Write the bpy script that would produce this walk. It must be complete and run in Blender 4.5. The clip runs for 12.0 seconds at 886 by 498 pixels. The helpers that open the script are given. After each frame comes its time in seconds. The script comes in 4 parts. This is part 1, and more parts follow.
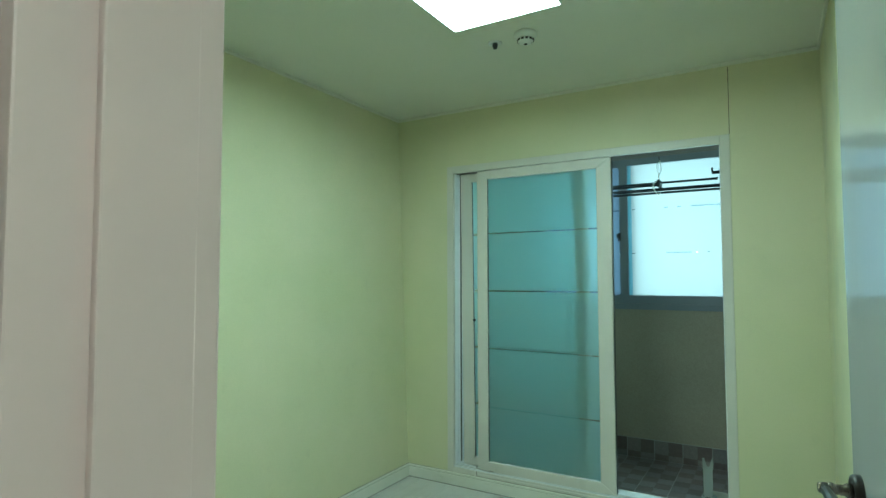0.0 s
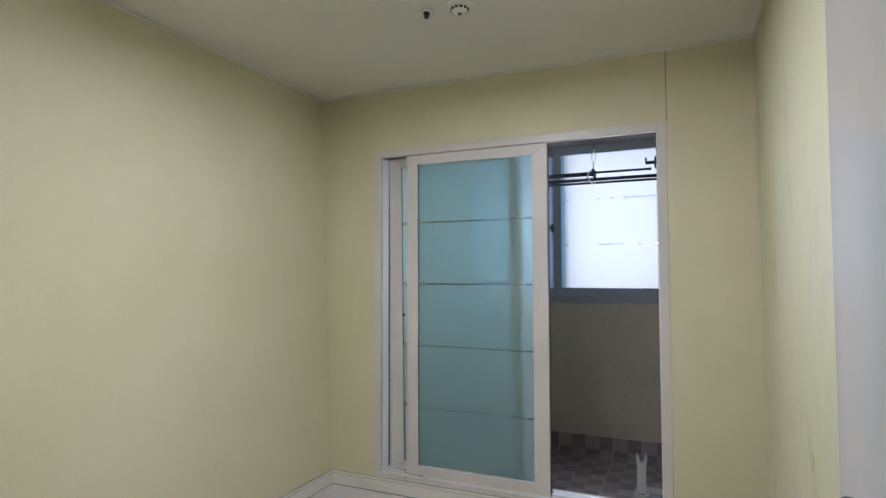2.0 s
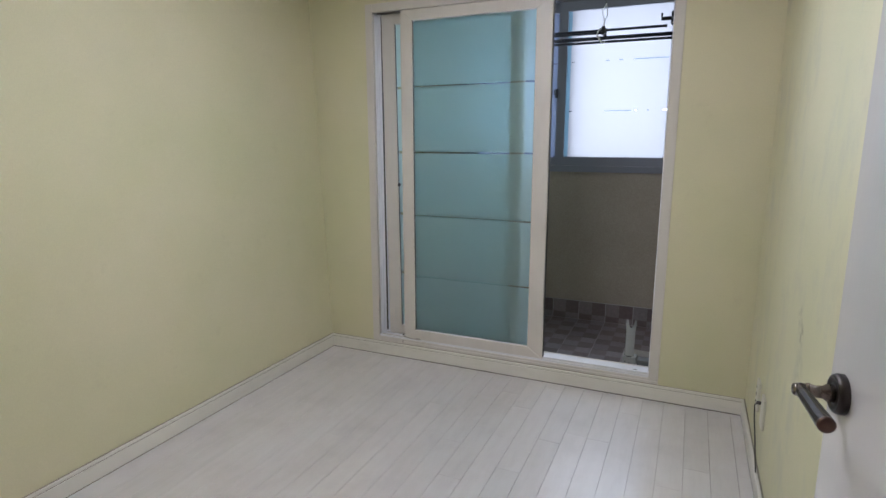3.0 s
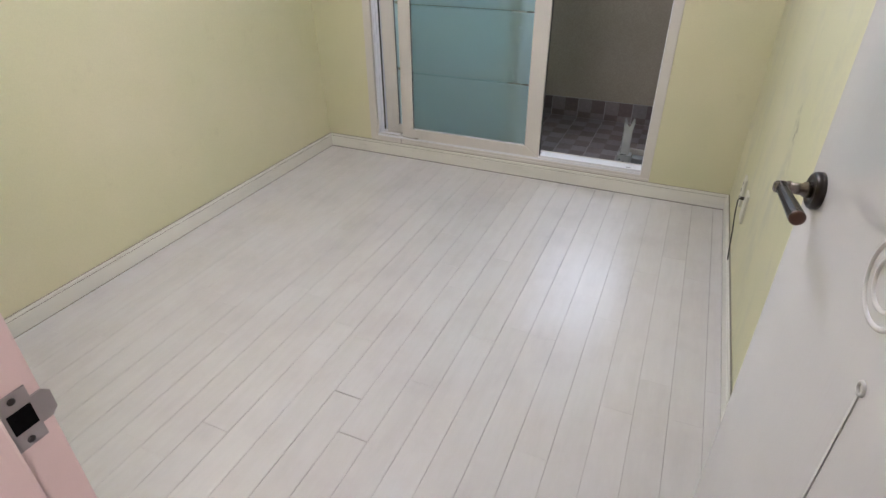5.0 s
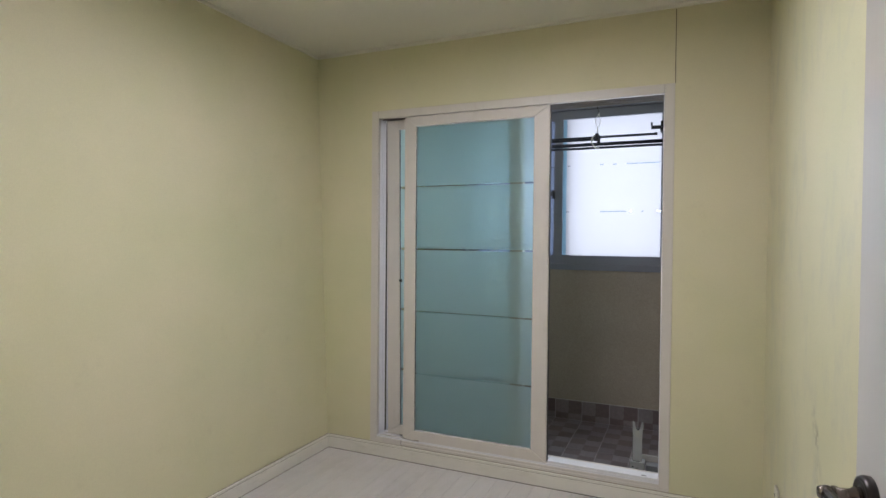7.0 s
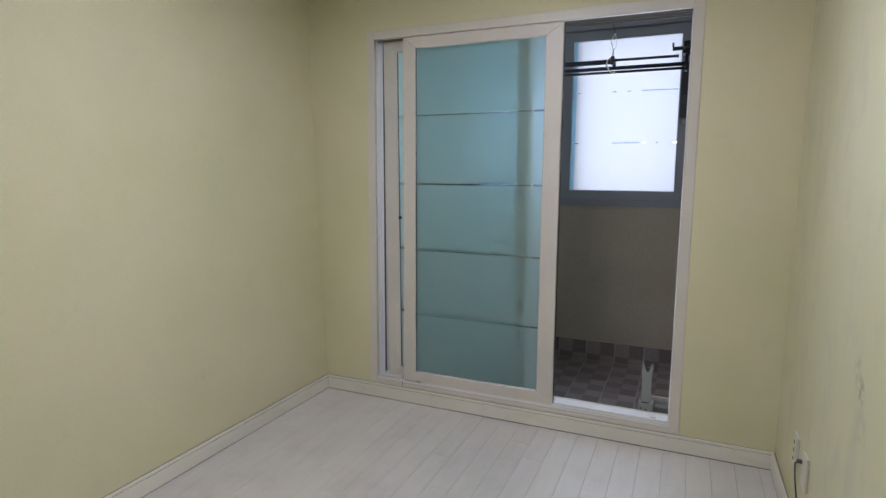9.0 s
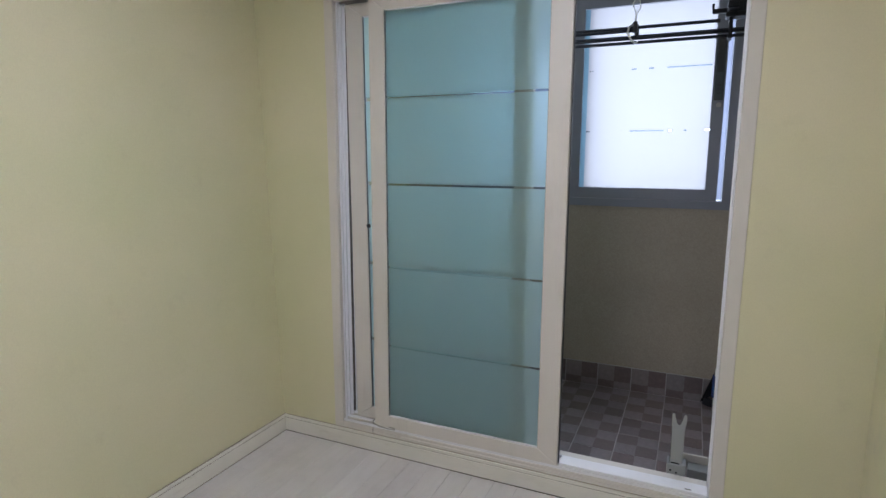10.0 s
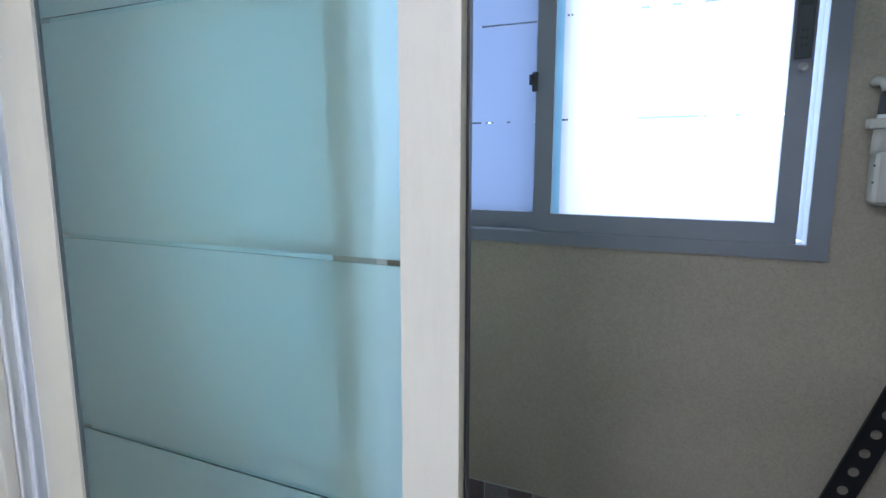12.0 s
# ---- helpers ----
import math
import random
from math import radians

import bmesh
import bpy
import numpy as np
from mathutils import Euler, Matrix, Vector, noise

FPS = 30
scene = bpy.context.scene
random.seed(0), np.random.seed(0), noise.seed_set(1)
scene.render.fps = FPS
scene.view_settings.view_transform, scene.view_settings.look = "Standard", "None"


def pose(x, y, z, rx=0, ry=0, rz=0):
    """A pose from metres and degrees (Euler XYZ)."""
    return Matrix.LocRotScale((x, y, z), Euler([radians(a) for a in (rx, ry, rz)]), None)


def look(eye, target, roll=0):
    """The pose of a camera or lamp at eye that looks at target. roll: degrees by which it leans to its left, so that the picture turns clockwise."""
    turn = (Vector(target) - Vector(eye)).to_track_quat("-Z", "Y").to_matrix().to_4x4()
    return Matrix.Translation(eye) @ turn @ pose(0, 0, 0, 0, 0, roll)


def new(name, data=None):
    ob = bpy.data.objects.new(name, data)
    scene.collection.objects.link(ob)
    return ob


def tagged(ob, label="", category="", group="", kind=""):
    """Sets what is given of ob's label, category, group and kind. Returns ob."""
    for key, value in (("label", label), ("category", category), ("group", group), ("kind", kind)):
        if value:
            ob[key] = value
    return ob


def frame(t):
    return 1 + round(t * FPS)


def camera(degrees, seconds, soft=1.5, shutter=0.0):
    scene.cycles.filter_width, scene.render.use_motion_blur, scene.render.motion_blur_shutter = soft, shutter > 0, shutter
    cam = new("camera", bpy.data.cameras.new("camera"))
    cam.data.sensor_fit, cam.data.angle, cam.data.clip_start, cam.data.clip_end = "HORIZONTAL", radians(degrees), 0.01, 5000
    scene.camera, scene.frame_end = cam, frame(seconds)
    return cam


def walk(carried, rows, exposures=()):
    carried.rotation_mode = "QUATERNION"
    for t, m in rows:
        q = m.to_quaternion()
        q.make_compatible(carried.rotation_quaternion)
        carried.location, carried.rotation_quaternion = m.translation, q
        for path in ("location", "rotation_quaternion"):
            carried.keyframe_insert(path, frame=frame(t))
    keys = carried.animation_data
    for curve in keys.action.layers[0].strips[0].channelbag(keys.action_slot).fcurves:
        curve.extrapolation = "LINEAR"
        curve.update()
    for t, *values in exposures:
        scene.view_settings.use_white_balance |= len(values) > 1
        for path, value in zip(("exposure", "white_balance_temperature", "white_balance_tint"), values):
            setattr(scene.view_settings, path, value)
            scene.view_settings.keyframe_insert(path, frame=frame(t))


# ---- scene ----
cam = camera(76.75, 12.0)
METRES, EYE, TILT, LEAN, TURN = 2.8, 1.3, 0.0, 0.0, 32.6
PATH = [
    (0, (0.305, 0.307, 1.286), (-0.716, 2.023, 1.390), -0.1),
    (0.5, (0.285, 0.352, 1.276), (-0.558, 2.162, 1.384), -0.2),
    (1, (0.271, 0.383, 1.277), (-0.542, 2.207, 1.388), -0.3),
    (1.5, (0.241, 0.446, 1.267), (-0.567, 2.273, 1.375), -0.2),
    (2, (0.212, 0.514, 1.277), (-0.593, 2.343, 1.358), -0.2),
    (2.5, (0.204, 0.567, 1.270), (-0.606, 2.394, 1.213), -0.2),
    (3, (0.204, 0.597, 1.274), (-0.592, 2.392, 0.892), -0.1),
    (3.5, (0.209, 0.602, 1.275), (-0.547, 2.297, 0.532), -0.2),
    (3.7, (0.228, 0.599, 1.259), (-0.517, 2.244, 0.400), -0.3),
    (5.3, (0.199, 0.559, 1.295), (-0.478, 2.124, 0.251), -0.2),
    (5.5, (0.198, 0.565, 1.288), (-0.499, 2.176, 0.330), -0.2),
    (6, (0.192, 0.565, 1.276), (-0.560, 2.307, 0.643), 0.1),
    (6.5, (0.192, 0.559, 1.276), (-0.597, 2.381, 1.039), 0.2),
    (6.7, (0.190, 0.586, 1.273), (-0.610, 2.416, 1.175), 0.3),
    (8.3, (0.191, 0.494, 1.253), (-0.614, 2.325, 1.288), 0.7),
    (8.5, (0.156, 0.531, 1.263), (-0.636, 2.366, 1.195), 0.4),
    (9, (0.101, 0.742, 1.262), (-0.691, 2.559, 0.995), 0.3),
    (9.5, (0.028, 1.008, 1.299), (-0.765, 2.818, 0.989), 0.1),
    (10, (-0.042, 1.355, 1.311), (-0.847, 3.158, 0.995), 0.2),
    (10.5, (-0.106, 1.738, 1.341), (-0.912, 3.541, 1.021), -0.0),
    (11, (-0.188, 2.116, 1.343), (-0.993, 3.920, 1.029), 0.0),
    (11.5, (-0.195, 2.490, 1.344), (-0.997, 4.297, 1.034), -0.0),
    (12, (-0.215, 2.799, 1.336), (-1.021, 4.602, 1.024), 0.1),
]
EXPOSURES = [(0.0, -0.05, 4900, -41), (0.5, -0.08, 5000, -27), (1.0, -0.06, 5250, -9), (1.5, -0.04, 5500, 13), (3.0, -0.13, 5700, 13), (5.3, 0.25, 5900, 14),
             (5.8, -0.05, 5700, 14), (6.5, -0.08, 6000, 14), (9.0, -0.15, 5750, 13), (10.5, 0.08, 5650, 14), (11.0, 0.38, 5600, 14), (11.5, 0.42, 5400, 14), (12.0, 0.60, 5150, 9)]
walk(cam, [(t, look(eye, target, roll)) for t, eye, target, roll in PATH], EXPOSURES)

# ---- light ----
world = bpy.data.worlds.new("sky")
scene.world = world
world.use_nodes = True
wn = world.node_tree.nodes
sky = wn.new("ShaderNodeTexSky")
sky.sky_type, sky.sun_disc = "NISHITA", False
sky.sun_elevation, sky.sun_rotation = radians(38), radians(200)
wn["Background"].inputs["Strength"].default_value = 0.12
world.node_tree.links.new(sky.outputs[0], wn["Background"].inputs["Color"])

sun = new("sun", bpy.data.lights.new("sun", "SUN"))
sun.data.energy, sun.data.angle, sun.data.color = 2.0, radians(12), (1.0, 0.95, 0.88)
sun.matrix_basis = look((0, -6, 8), (0, 0, 0))

WINDOW_WATTS = 38.0
PANEL_GLOW = 43.0
HALL_GLOW = 37.0
day = new("window_daylight", bpy.data.lights.new("window_daylight", "AREA"))
day.data.shape, day.data.size, day.data.size_y = "RECTANGLE", 1.62, 1.16
day.data.energy, day.data.color = WINDOW_WATTS, (0.85, 0.93, 1.0)
day.matrix_basis = look((-0.66, 5.02, 1.64), (-0.66, 4.0, 1.64))


# ---- materials ----
def mat(name, build, **base):
    m = bpy.data.materials.new(name)
    m.use_nodes = True
    nt = m.node_tree
    b = nt.nodes["Principled BSDF"]
    for k, v in base.items():
        key = {"rough": "Roughness", "metal": "Metallic", "color": "Base Color", "ior": "IOR", "trans": "Transmission Weight",
               "coat": "Coat Weight", "coat_rough": "Coat Roughness", "spec": "Specular IOR Level"}[k]
        b.inputs[key].default_value = (*v, 1) if k == "color" else v
    if build:
        build(nt, b)
    return m


def nd(nt, kind, **vals):
    n = nt.nodes.new(kind)
    for k, v in vals.items():
        if k in n.inputs:
            n.inputs[k].default_value = v
    return n


def coords(nt, scale=(1, 1, 1), rot=(0, 0, 0), what="Object"):
    tc = nt.nodes.new("ShaderNodeTexCoord")
    mp = nt.nodes.new("ShaderNodeMapping")
    mp.inputs["Scale"].default_value = scale
    mp.inputs["Rotation"].default_value = rot
    nt.links.new(tc.outputs[what], mp.inputs["Vector"])
    return mp.outputs[0]


def noise_tex(nt, vec, scale, detail=4.0, rough=0.55):
    n = nd(nt, "ShaderNodeTexNoise", Scale=scale, Detail=detail, Roughness=rough)
    nt.links.new(vec, n.inputs["Vector"])
    return n.outputs["Fac"]


def ramp(nt, fac, stops):
    r = nt.nodes.new("ShaderNodeValToRGB")
    els = r.color_ramp.elements
    while len(els) < len(stops):
        els.new(0.5)
    for e, (p, c) in zip(els, stops):
        e.position, e.color = p, (*c, 1) if len(c) == 3 else c
    nt.links.new(fac, r.inputs[0])
    return r.outputs[0]


def mixc(nt, fac, a, b, mode="MIX"):
    m = nt.nodes.new("ShaderNodeMix")
    m.data_type, m.blend_type = "RGBA", mode
    for sock, v in ((m.inputs[0], fac), (m.inputs[6], a), (m.inputs[7], b)):
        if isinstance(v, (int, float)):
            sock.default_value = v
        elif isinstance(v, tuple):
            sock.default_value = (*v, 1)
        else:
            nt.links.new(v, sock)
    return m.outputs[2]


def bump(nt, b, height, strength=0.2, dist=0.001):
    n = nd(nt, "ShaderNodeBump", Strength=strength, Distance=dist)
    nt.links.new(height, n.inputs["Height"])
    nt.links.new(n.outputs[0], b.inputs["Normal"])


def paper(c1, c2, grain=0.25, soil=0.0):
    """Papered wall: a slow drift of tone, fine paper grain, faint scuffs low down."""
    def f(nt, b):
        v = coords(nt)
        slow = noise_tex(nt, v, 1.3, 3)
        col = ramp(nt, slow, [(0.3, c1), (0.7, c2)])
        fine = noise_tex(nt, coords(nt, (1, 1, 0.55)), 260, 3)
        mid = noise_tex(nt, coords(nt, (1, 1, 0.35)), 34, 4)
        shade = ramp(nt, fine, [(0.3, (0.97, 0.97, 0.97)), (0.7, (1.02, 1.02, 1.02))])
        col = mixc(nt, 1.0, col, shade, "MULTIPLY")
        if soil:
            spots = ramp(nt, noise_tex(nt, v, 7.5, 6, 0.7), [(0.60, (0, 0, 0)), (0.74, (1, 1, 1))])
            dim = nt.nodes.new("ShaderNodeMath")
            dim.operation = "MULTIPLY"
            dim.inputs[1].default_value = soil
            nt.links.new(spots, dim.inputs[0])
            col = mixc(nt, dim.outputs[0], col, (0.30, 0.27, 0.17))
        nt.links.new(col, b.inputs["Base Color"])
        h = mixc(nt, 0.5, fine, mid)
        bump(nt, b, h, grain, 0.0012)
    return f


wall_paper = mat("yellow_wallpaper", paper((0.57, 0.562, 0.35), (0.66, 0.612, 0.42), 0.14, 0.10), rough=0.62, spec=0.35)
ceiling_paper = mat("ceiling_paper", paper((0.66, 0.645, 0.56), (0.70, 0.685, 0.60), 0.3), rough=0.8, spec=0.2)
hall_paper = mat("hall_paper", paper((0.62, 0.56, 0.50), (0.66, 0.60, 0.55), 0.25), rough=0.75)


def smeared_paper(nt, b):
    """The east wall: greyish smears over the paper, and one small dark smudge."""
    paper((0.57, 0.562, 0.35), (0.64, 0.60, 0.41), 0.14, 0.10)(nt, b)
    col = b.inputs["Base Color"].links[0].from_socket
    v = coords(nt)
    smear = ramp(nt, noise_tex(nt, coords(nt, (1, 1.6, 0.9)), 4.6, 6, 0.68), [(0.50, (0, 0, 0)), (0.68, (0.38, 0.38, 0.38))])
    col = mixc(nt, smear, col, (0.45, 0.455, 0.37))
    for (y, z), radius, depth in (((2.322, 0.752), 0.042, 0.9), ((2.36, 0.79), 0.045, 0.5), ((2.30, 0.66), 0.07, 0.3)):
        sub = nt.nodes.new("ShaderNodeVectorMath")
        sub.operation, sub.inputs[1].default_value = "SUBTRACT", (XE, y, z)
        nt.links.new(v, sub.inputs[0])
        ln = nt.nodes.new("ShaderNodeVectorMath")
        ln.operation = "LENGTH"
        nt.links.new(sub.outputs[0], ln.inputs[0])
        near = ramp(nt, ln.outputs["Value"], [(0.0, (1, 1, 1)), (radius, (0, 0, 0))])
        spots = ramp(nt, noise_tex(nt, v, 30, 3, 0.6), [(0.44, (0, 0, 0)), (0.60, (depth, depth, depth))])
        col = mixc(nt, mixc(nt, 1.0, near, spots, "MULTIPLY"), col, (0.20, 0.19, 0.13))
    nt.links.new(col, b.inputs["Base Color"])


def rough_wall(nt, b):
    v = coords(nt)
    slow = noise_tex(nt, v, 2.2, 4)
    col = ramp(nt, slow, [(0.3, (0.325, 0.283, 0.225)), (0.7, (0.37, 0.323, 0.26))])
    vor = nd(nt, "ShaderNodeTexVoronoi", Scale=150.0)
    nt.links.new(coords(nt, (1, 1, 0.6)), vor.inputs["Vector"])
    fine = noise_tex(nt, v, 130, 5, 0.7)
    sp = ramp(nt, fine, [(0.35, (0.88, 0.88, 0.88)), (0.65, (1.10, 1.10, 1.08))])
    nt.links.new(mixc(nt, 1.0, col, sp, "MULTIPLY"), b.inputs["Base Color"])
    bump(nt, b, mixc(nt, 0.5, fine, vor.outputs["Distance"]), 0.35, 0.002)


balcony_paper = mat("balcony_wallpaper", rough_wall, rough=0.8)


def painted(c, wear=(0.5, 0.45, 0.38), amount=0.25, streak=(1, 1, 0.15), grain=None, relief=0.08):
    def f(nt, b):
        v = coords(nt)
        w = ramp(nt, noise_tex(nt, coords(nt, streak), 14, 6, 0.7), [(0.56, (0, 0, 0)), (0.78, (amount, amount, amount))])
        tone = ramp(nt, noise_tex(nt, v, 3.0, 3), [(0.3, (0.95, 0.95, 0.95)), (0.7, (1.02, 1.02, 1.02))])
        col = mixc(nt, w, c, wear)
        nt.links.new(mixc(nt, 1.0, col, tone, "MULTIPLY"), b.inputs["Base Color"])
        bump(nt, b, noise_tex(nt, coords(nt, grain or streak), 60, 4), relief, 0.001)
    return f


door_white = mat("door_white", painted((0.72, 0.71, 0.69), amount=0.10, streak=(8, 8, 0.25), grain=(3.0, 3.0, 0.03), relief=0.13), rough=0.08, spec=0.9, coat=0.9, coat_rough=0.035)
emboss_white = mat("emboss_white", painted((0.74, 0.73, 0.71), amount=0.05), rough=0.2, coat=0.3, coat_rough=0.12)
jamb_pink = mat("jamb_pinkish", painted((0.69, 0.553, 0.525), (0.42, 0.30, 0.27), 0.18), rough=0.42)
frame_cream = mat("frame_cream", painted((0.61, 0.575, 0.525), (0.38, 0.35, 0.30), 0.28), rough=0.4)
# Head liner and fins are coloured darker for the shade under the frame head
head_shade = mat("head_track_shade", painted((0.24, 0.22, 0.215), (0.25, 0.23, 0.22), 0.2), rough=0.5)
track_white = mat("track_white", painted((0.74, 0.74, 0.76), (0.35, 0.33, 0.30), 0.3), rough=0.38)
skirting_cream = mat("skirting_cream", painted((0.70, 0.68, 0.61), (0.34, 0.31, 0.22), 0.35, (0.3, 0.3, 1.5)), rough=0.42)
window_grey = mat("window_frame_grey", painted((0.205, 0.214, 0.255), (0.3, 0.3, 0.32), 0.1), rough=0.38)
plastic_white = mat("white_plastic", painted((0.76, 0.76, 0.73), amount=0.08), rough=0.35)
plastic_aged = mat("aged_cream_plastic", painted((0.62, 0.60, 0.50), (0.4, 0.38, 0.28), 0.2), rough=0.4)
plastic_old = mat("yellowed_plastic", painted((0.40, 0.38, 0.335), (0.2, 0.17, 0.13), 0.5, (1, 1, 1)), rough=0.5)
boiler_white = mat("boiler_white", painted((0.66, 0.74, 0.80), (0.45, 0.48, 0.5), 0.1), rough=0.3)
black_metal = mat("black_metal", painted((0.012, 0.012, 0.015), (0.04, 0.037, 0.035), 0.3), rough=0.5, spec=0.25)
rod_metal = mat("rod_dark", painted((0.05, 0.055, 0.07), (0.12, 0.12, 0.12), 0.3), rough=0.28, metal=0.6)
dark_plastic = mat("dark_plastic", None, color=(0.03, 0.03, 0.035), rough=0.4)
bracket_grey = mat("bracket_grey", painted((0.31, 0.32, 0.30), (0.16, 0.19, 0.17), 0.4, (1, 1, 1)), rough=0.5)
bracket_dark = mat("bracket_dark", painted((0.15, 0.155, 0.15), (0.08, 0.09, 0.085), 0.4, (1, 1, 1)), rough=0.5)
hole_black = mat("hole_black", None, color=(0.004, 0.004, 0.004), rough=0.9, spec=0.05)
top_line_tan = mat("top_line_tan", None, color=(0.34, 0.31, 0.24), rough=0.9)
# Brown for strips that colour in groove and ledge shade, and for floor joints
joint_shade_brown = mat("joint_shade_brown", None, color=(0.26, 0.235, 0.18), rough=0.8)
plate_grey = mat("plate_grey", None, color=(0.055, 0.064, 0.070), rough=0.35)
wire_grey = mat("wire_grey", None, color=(0.26, 0.245, 0.21), rough=0.5)
gasket_grey = mat("gasket_grey", None, color=(0.10, 0.12, 0.13), rough=0.6)
gap_dark = mat("gap_dark", None, color=(0.09, 0.08, 0.065), rough=0.9)
underlay = mat("underlay", None, color=(0.42, 0.40, 0.37), rough=0.9)
steel = mat("brushed_steel", painted((0.40, 0.375, 0.37), (0.25, 0.22, 0.2), 0.3), rough=0.38, metal=0.8)
antique = mat("antique_black_metal", painted((0.060, 0.054, 0.050), (0.18, 0.13, 0.10), 0.45, (3, 3, 3)), rough=0.36, metal=0.85)
antique_tip = mat("antique_copper_tip", painted((0.12, 0.072, 0.058), (0.06, 0.04, 0.035), 0.4), rough=0.35, metal=0.7)
pewter = mat("pewter_neck", painted((0.20, 0.175, 0.15), (0.16, 0.13, 0.1), 0.4), rough=0.25, metal=0.9)
brass = mat("brass_valve", None, color=(0.55, 0.36, 0.10), rough=0.35, metal=0.6)
hose_grey = mat("hose_grey", painted((0.42, 0.43, 0.46), amount=0.1), rough=0.5)
string_white = mat("string_white", painted((0.72, 0.72, 0.70), amount=0.2), rough=0.8)
label_blue = mat("label_blue", painted((0.015, 0.06, 0.30), (0.02, 0.1, 0.4), 0.3, (1, 1, 1)), rough=0.35)
label_lime = mat("label_lime", None, color=(0.42, 0.50, 0.12), rough=0.4)
label_sky = mat("label_sky", None, color=(0.08, 0.28, 0.60), rough=0.4)
jug_plastic = mat("jug_plastic", painted((0.70, 0.70, 0.67), (0.5, 0.5, 0.45), 0.15), rough=0.4)
cable_dull = mat("cable_dull", None, color=(0.20, 0.18, 0.13), rough=0.6)
cable_black = mat("cable_dark", None, color=(0.05, 0.045, 0.04), rough=0.5)


def glitter(nt, b):
    vor = nd(nt, "ShaderNodeTexVoronoi", Scale=420.0)
    nt.links.new(coords(nt), vor.inputs["Vector"])
    col = ramp(nt, vor.outputs["Color"], [(0.1, (0.10, 0.10, 0.09)), (0.9, (0.42, 0.41, 0.37))])
    nt.links.new(col, b.inputs["Base Color"])
    bump(nt, b, vor.outputs["Distance"], 1.0, 0.003)


glitter_silver = mat("glitter_silver", glitter, rough=0.3, metal=0.8)


def whitewash(nt, b):
    info = nt.nodes.new("ShaderNodeObjectInfo")
    tc = nt.nodes.new("ShaderNodeTexCoord")
    off = nt.nodes.new("ShaderNodeVectorMath")
    off.operation = "ADD"
    sh = nt.nodes.new("ShaderNodeCombineXYZ")
    mul = nt.nodes.new("ShaderNodeMath")
    mul.operation, mul.inputs[1].default_value = "MULTIPLY", 37.0
    nt.links.new(info.outputs["Random"], mul.inputs[0])
    for i in range(3):
        nt.links.new(mul.outputs[0], sh.inputs[i])
    nt.links.new(tc.outputs["Object"], off.inputs[0])
    nt.links.new(sh.outputs[0], off.inputs[1])
    mp = nt.nodes.new("ShaderNodeMapping")
    mp.inputs["Scale"].default_value = (9, 1.3, 1)
    nt.links.new(off.outputs[0], mp.inputs["Vector"])
    grain = noise_tex(nt, mp.outputs[0], 3.0, 8, 0.68)
    col = ramp(nt, grain, [(0.28, (0.54, 0.527, 0.517)), (0.5, (0.57, 0.555, 0.545)), (0.72, (0.595, 0.58, 0.572))])
    worn = ramp(nt, noise_tex(nt, off.outputs[0], 9.0, 5, 0.65), [(0.60, (0, 0, 0)), (0.78, (0.12, 0.12, 0.12))])
    col = mixc(nt, worn, col, (0.56, 0.53, 0.49))
    world_pos = nt.nodes.new("ShaderNodeNewGeometry")
    cloud = ramp(nt, noise_tex(nt, world_pos.outputs["Position"], 4.2, 4, 0.6), [(0.32, (0.945, 0.925, 0.92)), (0.5, (1, 0.99, 0.98)), (0.68, (1.01, 1.015, 1.01))])
    col = mixc(nt, 1.0, col, cloud, "MULTIPLY")
    tone = ramp(nt, info.outputs["Random"], [(0.0, (0.965, 0.965, 0.96)), (1.0, (1.01, 1.01, 1.01))])
    nt.links.new(mixc(nt, 1.0, col, tone, "MULTIPLY"), b.inputs["Base Color"])
    r = ramp(nt, noise_tex(nt, mp.outputs[0], 2.0, 4), [(0.3, (0.13, 0.13, 0.13)), (0.7, (0.22, 0.22, 0.22))])
    nt.links.new(r, b.inputs["Roughness"])
    bump(nt, b, grain, 0.06, 0.001)


board_white = mat("whitewashed_board", whitewash, rough=0.3, spec=0.9)


